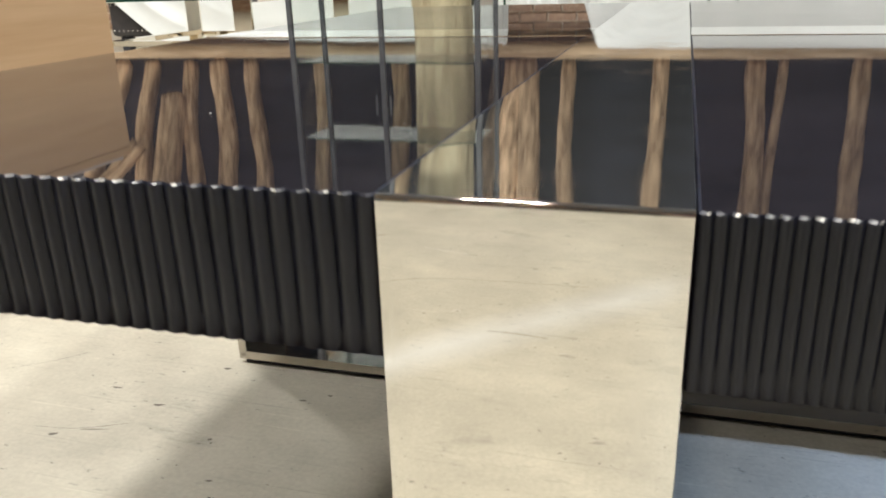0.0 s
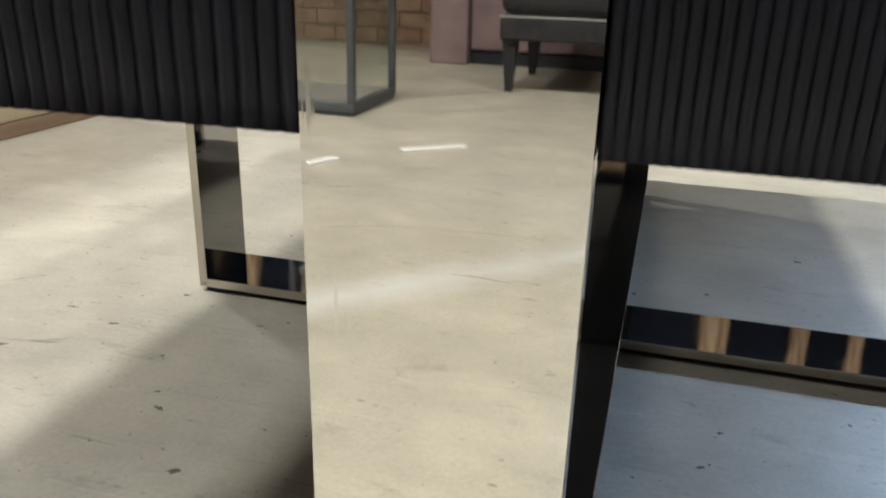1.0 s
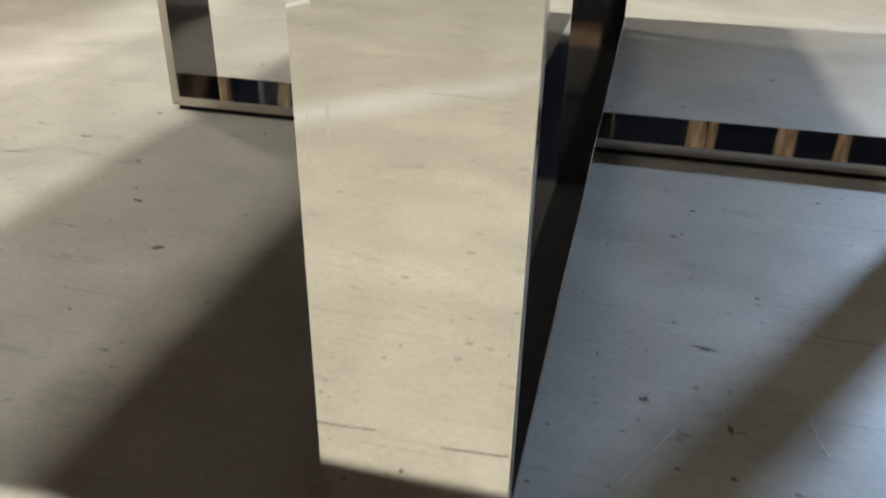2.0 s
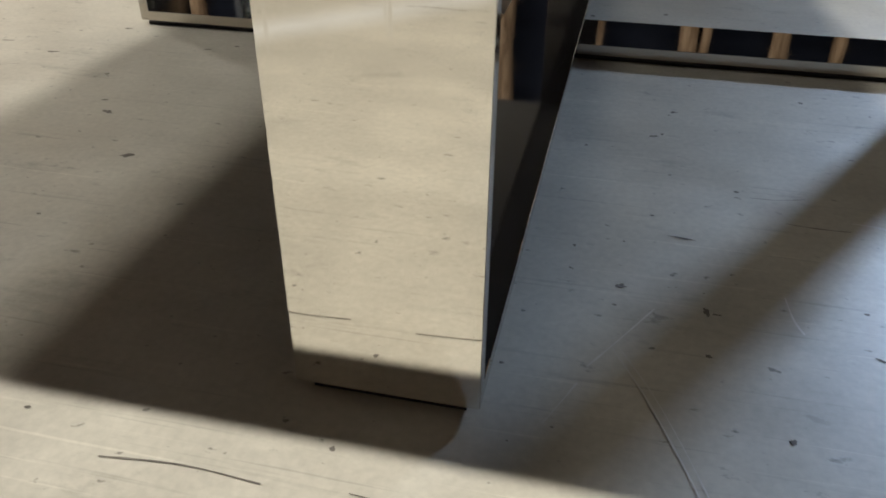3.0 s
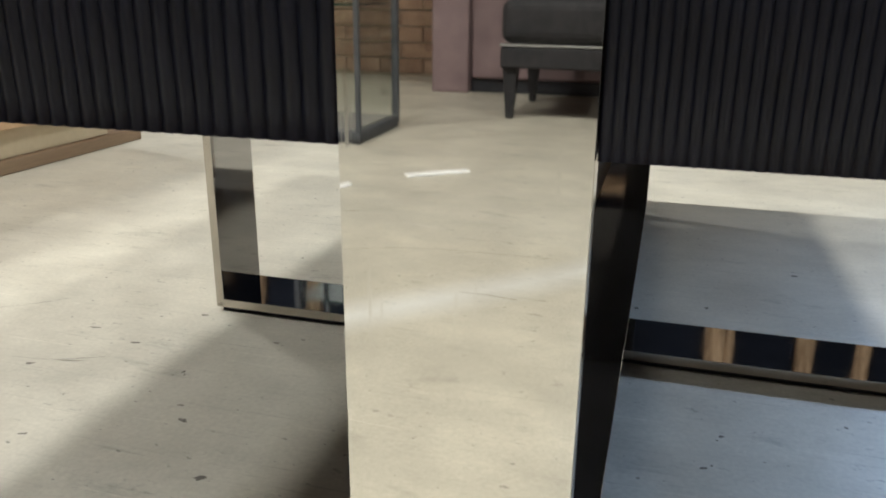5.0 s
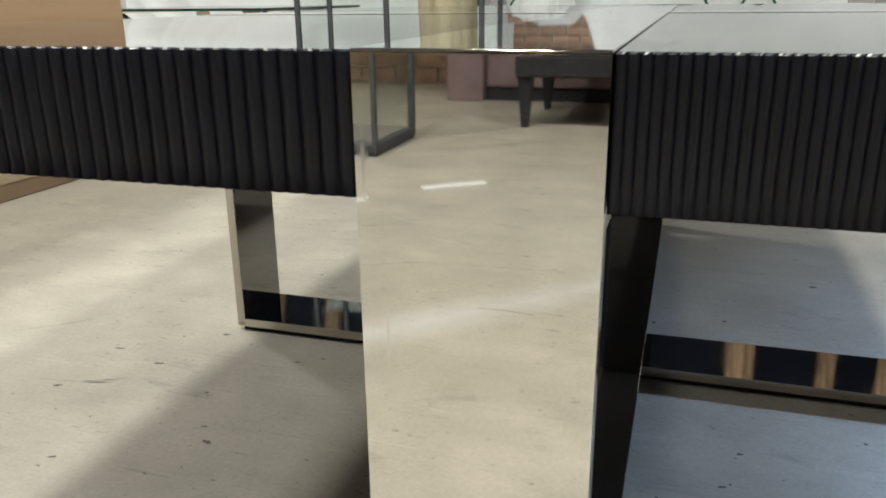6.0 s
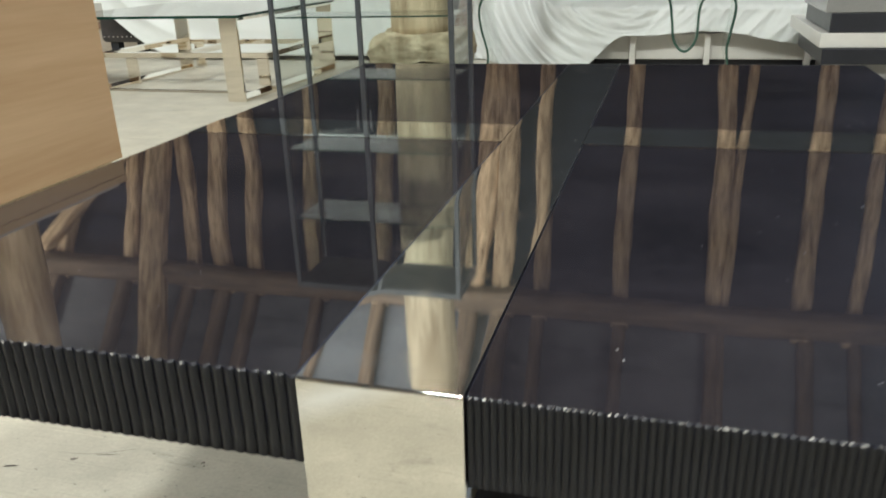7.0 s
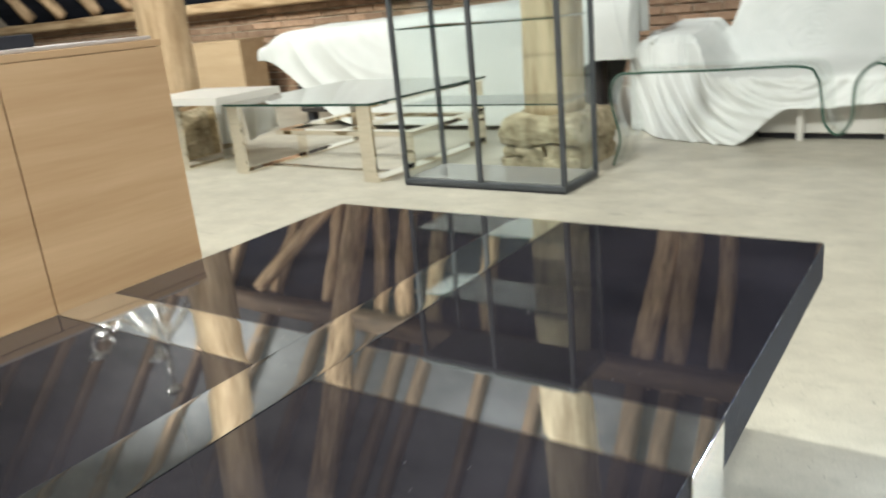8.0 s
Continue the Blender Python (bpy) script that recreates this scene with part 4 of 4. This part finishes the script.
for name, lo, hi, mat in (("base_rail", (-0.26, 3.455, 0.0), (1.85, 4.1, 0.030), DARK_PANEL), ("lower_box", (-0.25, 3.43, 0.031), (1.85, 4.1, 0.165), WHITE_LACQUER), ("seat", (-0.30, 3.50, 0.167), (1.85, 4.02, 0.26), WHITE_LACQUER), ("backrest", (-0.38, 4.12, 0.167), (1.85, 4.2, 0.72), WHITE_LACQUER)):
    bm = bmesh.new()
    box(bm, lo, hi, 0.006)
    part(name, bm, mat, sofa)
for x in (-0.055, 0.32, 0.80, 1.6):
    bm = bmesh.new()
    box(bm, (x - 0.015, 3.385, 0), (x + 0.015, 3.415, 0.165), 0.002)
    part("foot", bm, WHITE_LACQUER, sofa, "white square foot")
    bm = bmesh.new()
    box(bm, (x - 0.014, 3.4155, 0.13), (x + 0.014, 3.4295, 0.162), 0.002)
    part("foot_arm", bm, WHITE_LACQUER, sofa)


# ---- stacked cabinet ----
stack = thing("stacked_sideboard", "low sideboard of dark, white and grey lacquered panels", "sideboard")
for name, lo, hi, mat, lab in (
        ("plinth_box", (0.76, 2.44, 0.0), (1.9, 2.90, 0.148), GREY_GLOSS, "glossy grey plinth box"),
        ("lower_panel", (0.70, 2.41, 0.150), (1.9, 3.05, 0.208), DARK_PANEL, "dark grey panel"),
        ("middle_panel", (0.69, 2.43, 0.210), (1.9, 3.30, 0.264), WHITE_LACQUER, "white panel"),
        ("upper_panel", (0.72, 2.44, 0.266), (1.9, 3.05, 0.338), DARK_PANEL, "dark grey panel"),
        ("top_box", (0.70, 2.44, 0.340), (1.9, 3.0, 0.425), GREY_GLOSS, "pale grey box")):
    bm = bmesh.new()
    box(bm, lo, hi, 0.002)
    part(name, bm, mat, stack, lab)


TAN_BOARD = surface("plain_tan_board", (0.40, 0.29, 0.18), (0.48, 0.36, 0.235), 0.6, 0.75, scale=3, fine=30, bump=0.1, depth=0.002, stretch=(0.6, 4, 4))
crate = thing("wooden_crate", "plain tan wooden box against the brick wall", "crate")
for name, lo, hi in (("front_panel", (-6.34, 4.96, 0.0), (-5.56, 4.985, 0.60)), ("side_panel", (-6.34, 4.986, 0.0), (-6.315, 5.30, 0.598)), ("side_panel", (-5.585, 4.986, 0.0), (-5.56, 5.30, 0.598)), ("lid", (-6.34, 4.96, 0.601), (-5.56, 5.32, 0.622))):
    bm = bmesh.new()
    box(bm, lo, hi, 0.003)
    part(name, bm, TAN_BOARD, crate)

# ---- behind the camera: chair and armchair ----
GLEAM_WHITE = surface("gleam_white", (0.90, 0.90, 0.89), (0.94, 0.94, 0.93), 0.15, 0.2, bump=0.0)
def dining_chair(at, turn):
    c = thing("upholstered_chair", "low black upholstered chair with dark tapered legs", "chair")
    for x, y in ((-0.22, -0.2), (0.22, -0.2), (-0.22, 0.24), (0.22, 0.24)):
        bm = bmesh.new()
        bmesh.ops.create_cone(bm, cap_ends=True, segments=4, radius1=0.016, radius2=0.034, depth=0.168, matrix=pose(x * (1 if y > 0 else 1), y, 0.084, 0, 0, 45))
        part("leg", bm, CHAIR_BLACK, c, "dark tapered wooden leg")
    for name, lo, hi, r, mat in (("seat_frame", (-0.25, -0.24, 0.165), (0.25, 0.28, 0.232), 0.008, CHAIR_BLACK), ("piping", (-0.253, -0.243, 0.233), (0.253, 0.283, 0.241), 0.003, GREY_GLOSS),
                                 ("seat", (-0.25, -0.25, 0.242), (0.25, 0.26, 0.38), 0.035, CHAIR_BLACK), ("backrest", (-0.24, 0.18, 0.36), (0.24, 0.29, 0.82), 0.03, CHAIR_BLACK)):
        bm = bmesh.new()
        box(bm, lo, hi, r, 4)
        part(name, bm, mat, c)
    c.matrix_world = pose(*at, 0, 0, turn)


dining_chair((-0.215, -3.09, 0), 180)
arm = thing("mauve_sofa", "mauve upholstered sofa on a dark recessed base", "sofa")
for name, lo, hi, r, mat in (("base", (-0.73, -3.95, 0.0), (1.3, -3.54, 0.055), 0.004, DARK_PANEL), ("seat", (-0.73, -3.9, 0.057), (1.3, -3.52, 0.42), 0.012, MAUVE),
                             ("armrest", (-0.89, -3.95, 0.0), (-0.732, -3.49, 0.60), 0.008, MAUVE), ("backrest", (-0.73, -4.0, 0.40), (1.3, -3.80, 0.80), 0.04, MAUVE)):
    bm = bmesh.new()
    box(bm, lo, hi, r, 4)
    part(name, bm, mat, arm)
# white strips added to stand in for two bright gleams on the floor
for x, y, long, turn in ((-0.425, -2.015, 0.155, -37), (-0.615, -1.815, 0.09, -57)):
    bm = bmesh.new()
    box(bm, (-long / 2, -0.013, 0.0), (long / 2, 0.013, 0.006), 0.0025)
    single("gleam_strip", bm, GLEAM_WHITE, "short white strip added in place of a bright gleam on the floor", "strip", "white strips").matrix_world = pose(x, y, 0, 0, 0, turn)


# ---- chandelier ----
SILVER = surface("brushed_silver_metal", (0.80, 0.80, 0.81), (0.95, 0.95, 0.95), 0.14, 0.24, metallic=0.88, scale=30, bump=0.0)


def chandelier(at, roof):
    c = thing("chandelier", "silver chandelier with curled arms hanging from the roof", "chandelier")
    bm = bmesh.new()
    tube(bm, [(0, 0, 0.88), (0, 0, roof - at[2])], 0.006, 8)
    part("rod", bm, SILVER, c, smooth=True)
    bm = bmesh.new()
    profile = [(0.014, 0.0), (0.050, 0.02), (0.062, 0.07), (0.028, 0.12), (0.024, 0.24), (0.075, 0.30), (0.085, 0.37), (0.034, 0.44), (0.022, 0.54), (0.040, 0.57), (0.006, 0.60)]
    rings = [[bm.verts.new((r * math.cos(k * math.tau / 20), r * math.sin(k * math.tau / 20), z)) for k in range(20)] for r, z in profile]
    for r, q in zip(rings, rings[1:]):
        for k in range(20):
            bm.faces.new((r[k], r[(k + 1) % 20], q[(k + 1) % 20], q[k]))
    bm.faces.new(rings[0])
    bm.faces.new(rings[-1])
    part("stem", bm, SILVER, c, "turned silver stem", smooth=True)
    bm = bmesh.new()
    tube(bm, [(0, 0, 0.595), (0, 0, 0.83)], 0.020, 12)
    bmesh.ops.create_uvsphere(bm, u_segments=16, v_segments=10, radius=0.055, matrix=Matrix.Translation((0, 0, 0.86)) @ Matrix.Diagonal((1.3, 1.3, 0.75, 1)))
    part("upper_stem", bm, SILVER, c, "silver upper stem with a ball", smooth=True)
    for k in range(6):
        a = k * math.tau / 6 + 0.35
        ca, sa = math.cos(a), math.sin(a)
        bm = bmesh.new()
        line = [(0.05, 0.36), (0.16, 0.27), (0.28, 0.13), (0.42, 0.08), (0.54, 0.15), (0.56, 0.27), (0.48, 0.32), (0.40, 0.26), (0.43, 0.19), (0.48, 0.22)]
        tube(bm, [Vector((r * ca, r * sa, z)) for r, z in smooth_line(line, 6)], 0.016, 8)
        arm_part = part("arm", bm, SILVER, c, smooth=True)
        bm = bmesh.new()
        bmesh.ops.create_cone(bm, cap_ends=True, segments=16, radius1=0.03, radius2=0.075, depth=0.045, matrix=Matrix.Translation((0.55 * ca, 0.55 * sa, 0.31)))
        part("cup", bm, SILVER, arm_part, "small silver cup", smooth=True)
    c.matrix_world = pose(*at)


chandelier((-4.82, 2.95, 2.08), roof_z(2.95) + 0.05)


# ---- bricks of the eaves walls ----
def brick_mesh(seed):
    rnd = random.Random(seed)
    bm = bmesh.new()
    box(bm, (0.007, -0.02, 0.006), (0.218, 0.012, 0.068), 0.006, 1)
    for v in bm.verts:
        v.co += 0.003 * Vector((rnd.uniform(-1, 1), rnd.uniform(-1, 1), rnd.uniform(-1, 1)))
    return mesh_of("brick", bm, BRICK)


BRICKS = [brick_mesh(i) for i in range(6)]
rest = bmesh.new()
rnd = random.Random(9)
made = 0
for row in range(13):
    for col in range(63):
        x, z = X0 + col * 0.225 + (0.1125 if row % 2 else 0), row * 0.075 + 0.012
        if x > X1 - 0.23:
            continue
        near = -6.0 < x < 0.0 and row >= 4
        if near and made < 300:
            ob = new("brick", BRICKS[rnd.randrange(6)])
            ob.parent = WALL_N
            ob.location = (x, Y1 - rnd.uniform(0.0, 0.008), z)
            made += 1
        else:
            box(rest, (x + 0.007, Y1 - 0.014, z + 0.006), (x + 0.218, Y1 + 0.01, z + 0.068))
tagged(part("brickwork", rest, BRICK, WALL_N), kind="stuff")
rest = bmesh.new()
for row in range(13):
    for col in range(63):
        x, z = X0 + col * 0.225 + (0.1125 if row % 2 else 0), row * 0.075 + 0.012
        if x < X1 - 0.23:
            box(rest, (x + 0.004, Y0 - 0.01, z + 0.004), (x + 0.221, Y0 + 0.014, z + 0.070))
tagged(part("brickwork", rest, BRICK, WALL_S), kind="stuff")


# ---- marks on the floor ----
GRIME = surface("dark_grime", (0.08, 0.07, 0.06), (0.19, 0.17, 0.15), 0.7, 0.9, scale=60, bump=0.2)
SCUFF = surface("faint_scuff", (0.24, 0.22, 0.185), (0.42, 0.39, 0.33), 0.7, 0.9, scale=40, bump=0.2)
SCRAPE = surface("pale_scrape", (0.52, 0.50, 0.46), (0.66, 0.64, 0.60), 0.6, 0.8, scale=60, bump=0.2)
MARK_BASE = thing("floor_marks", "dark stains and pale scratches in the concrete floor", "stains", kind="structure")


def blot(x, y, long, wide, turn, seed, mat=GRIME):
    bm = bmesh.new()
    ca, sa = math.cos(radians(turn)), math.sin(radians(turn))
    ring = []
    for k in range(22):
        a = k * math.tau / 22
        q = 1 + 0.75 * noise.noise((math.cos(a) * 1.6 + seed * 7.1, math.sin(a) * 1.6, seed))
        u, v = math.cos(a) * long / 2 * q, math.sin(a) * wide / 2 * q
        ring.append(bm.verts.new((x + u * ca - v * sa, y + u * sa + v * ca, 0.0004)))
    bm.faces.new(ring)
    part("stain", bm, mat, MARK_BASE)


def scratch(points, wide, mat=SCRAPE):
    line = smooth_line(points, 6)
    bm = bmesh.new()
    pairs = []
    for i, p in enumerate(line):
        way = (line[min(i + 1, len(line) - 1)] - line[max(i - 1, 0)]).normalized()
        n = Vector((-way.y, way.x)) * wide * (0.35 + 0.65 * abs(noise.noise((p.x * 60, p.y * 60, 1.0))) * 2) / 2
        pairs.append([bm.verts.new((q.x, q.y, 0.0005)) for q in (p - n, p + n)])
    for a, c in zip(pairs, pairs[1:]):
        bm.faces.new((a[0], a[1], c[1], c[0]))
    part("scratch", bm, mat, MARK_BASE)


for i, (x, y, long, wide, turn) in enumerate((
        (-0.286, -0.377, 0.009, 0.006, 20), (-0.413, -0.211, 0.006, 0.003, 60), (-0.408, -0.217, 0.003, 0.002, 10), (-0.549, -0.225, 0.03, 0.002, 15),
        (-0.588, -0.243, 0.010, 0.005, 30), (-0.355, -0.300, 0.012, 0.004, -20), (-0.374, -0.275, 0.007, 0.003, 10), (-0.484, -0.364, 0.008, 0.003, 25),
        (0.111, -0.471, 0.006, 0.0045, 10), (0.161, -0.487, 0.003, 0.009, 15), (0.167, -0.488, 0.005, 0.002, 0), (0.160, -0.528, 0.004, 0.0025, 0),
        (0.196, -0.584, 0.003, 0.003, 0), (0.251, -0.510, 0.006, 0.002, -35), (0.051, -0.559, 0.003, 0.002, 0), (-0.016, -0.639, 0.003, 0.003, 0),
        (0.079, -0.430, 0.002, 0.003, 0), (0.079, -0.458, 0.004, 0.0015, -20), (0.108, -0.492, 0.0025, 0.002, 0), (0.129, -0.377, 0.003, 0.002, 0),
        (0.149, -0.404, 0.014, 0.002, -8), (0.054, 0.124, 0.006, 0.007, 0), (0.144, 0.152, 0.006, 0.006, 0), (0.274, 0.322, 0.012, 0.006, 0),
        (0.265, -0.125, 0.004, 0.004, 0), (0.148, -0.177, 0.006, 0.004, 30), (0.143, -0.185, 0.003, 0.002, 0), (0.130, -0.236, 0.008, 0.003, 15), (0.137, -0.230, 0.004, 0.002, 60), (-0.511, -0.163, 0.014, 0.004, 10),
        (-0.585, -0.140, 0.016, 0.003, 5), (-0.458, 0.176, 0.005, 0.005, 0), (-0.351, -0.115, 0.008, 0.003, 10), (-0.661, -0.275, 0.02, 0.004, 20),
        (-0.479, -0.067, 0.010, 0.004, 0), (-0.324, -0.098, 0.006, 0.003, 0))):
    blot(x, y, long, wide, turn, i + 1.0)
scratch([(0.109, -0.534), (0.126, -0.567), (0.140, -0.600), (0.151, -0.629), (0.160, -0.66)], 0.0016)
scratch([(0.113, -0.533), (0.130, -0.565), (0.144, -0.598), (0.155, -0.628)], 0.0009)
scratch([(0.096, -0.552), (0.113, -0.523), (0.131, -0.491)], 0.0014)
scratch([(0.078, -0.599), (0.085, -0.583), (0.092, -0.566)], 0.0012)
scratch([(0.208, -0.461), (0.210, -0.483), (0.214, -0.496)], 0.0014)
scratch([(0.266, -0.356), (0.278, -0.357), (0.290, -0.360)], 0.003)
scratch([(0.221, -0.367), (0.238, -0.369), (0.263, -0.369)], 0.0012, GRIME)
scratch([(-0.12, -0.668), (-0.08, -0.664), (-0.04, -0.666)], 0.0014, GRIME)
scratch([(0.0, -0.662), (0.03, -0.664), (0.05, -0.666)], 0.0012, GRIME)
scratch([(-0.62, -0.235), (-0.57, -0.228), (-0.52, -0.205)], 0.0009, GRIME)
# long dark scuffs in front of the table
scratch([(-0.431, -1.437), (-0.325, -1.482), (-0.200, -1.495), (-0.071, -1.499)], 0.0026, SCUFF)
scratch([(-0.186, -1.318), (-0.145, -1.319), (-0.103, -1.313)], 0.005, SCUFF)
scratch([(-0.375, -1.623), (-0.330, -1.610), (-0.285, -1.603)], 0.004)
scratch([(-0.523, -1.651), (-0.500, -1.660), (-0.479, -1.668)], 0.010, SCUFF)
scratch([(-0.251, -1.370), (-0.245, -1.376), (-0.239, -1.374)], 0.003)


# small pits in the concrete round the table
pits = bmesh.new()
rnd = random.Random(41)
for k in range(150):
    x, y, size = rnd.uniform(-1.1, 0.9), rnd.uniform(-0.95, 1.3), 0.0005 + 0.0012 * rnd.random() ** 2
    ring = []
    for i in range(7):
        a = i * math.tau / 7
        q = size * rnd.uniform(0.6, 1.3)
        ring.append(pits.verts.new((x + q * math.cos(a) * rnd.uniform(1.0, 1.8), y + q * math.sin(a), 0.0005)))
    pits.faces.new(ring)
tagged(part("pits", pits, GRIME, MARK_BASE), kind="stuff")
for x, y, turn, long in ((-0.35, -0.62, 25, 0.05), (-0.5, -0.45, -12, 0.07), (0.30, -0.42, 70, 0.035), (0.26, -0.60, -30, 0.05), (0.05, -0.72, 15, 0.06), (-0.72, -0.1, 40, 0.09),
                         (0.22, -0.33, 10, 0.04), (0.36, -0.52, 55, 0.03), (-0.2, -0.74, -20, 0.05), (-0.62, -0.36, 8, 0.06)):
    u, v = math.cos(radians(turn)) * long / 2, math.sin(radians(turn)) * long / 2
    scratch([(x - u, y - v), (x + 0.1 * v, y - 0.1 * u), (x + u, y + v)], 0.0009, GRIME if turn > 0 else SCRAPE)

# dust lying on the table top
DUST = surface("grey_dust", (0.25, 0.25, 0.26), (0.5, 0.5, 0.5), 0.9, bump=0.0)
specks = bmesh.new()
rnd = random.Random(77)
for k in range(130):
    x, y, size = rnd.uniform(-0.45, 0.45), rnd.uniform(-0.59, 0.59), 0.0003 + 0.0006 * rnd.random() ** 3
    ring = [(x + size * math.cos(i * math.tau / 5) * rnd.uniform(0.7, 1.6), y + size * math.sin(i * math.tau / 5)) for i in range(5)]
    low = [specks.verts.new((a, c, TOP + 0.0008)) for a, c in ring]
    tip = specks.verts.new((x, y, TOP + 0.0008 + size * 0.5))
    for i in range(5):
        specks.faces.new((low[i], low[(i + 1) % 5], tip))
    specks.faces.new(low[::-1])
single("dust", specks, DUST, "scattered specks of pale dust on the black table top", "dust", kind="stuff")
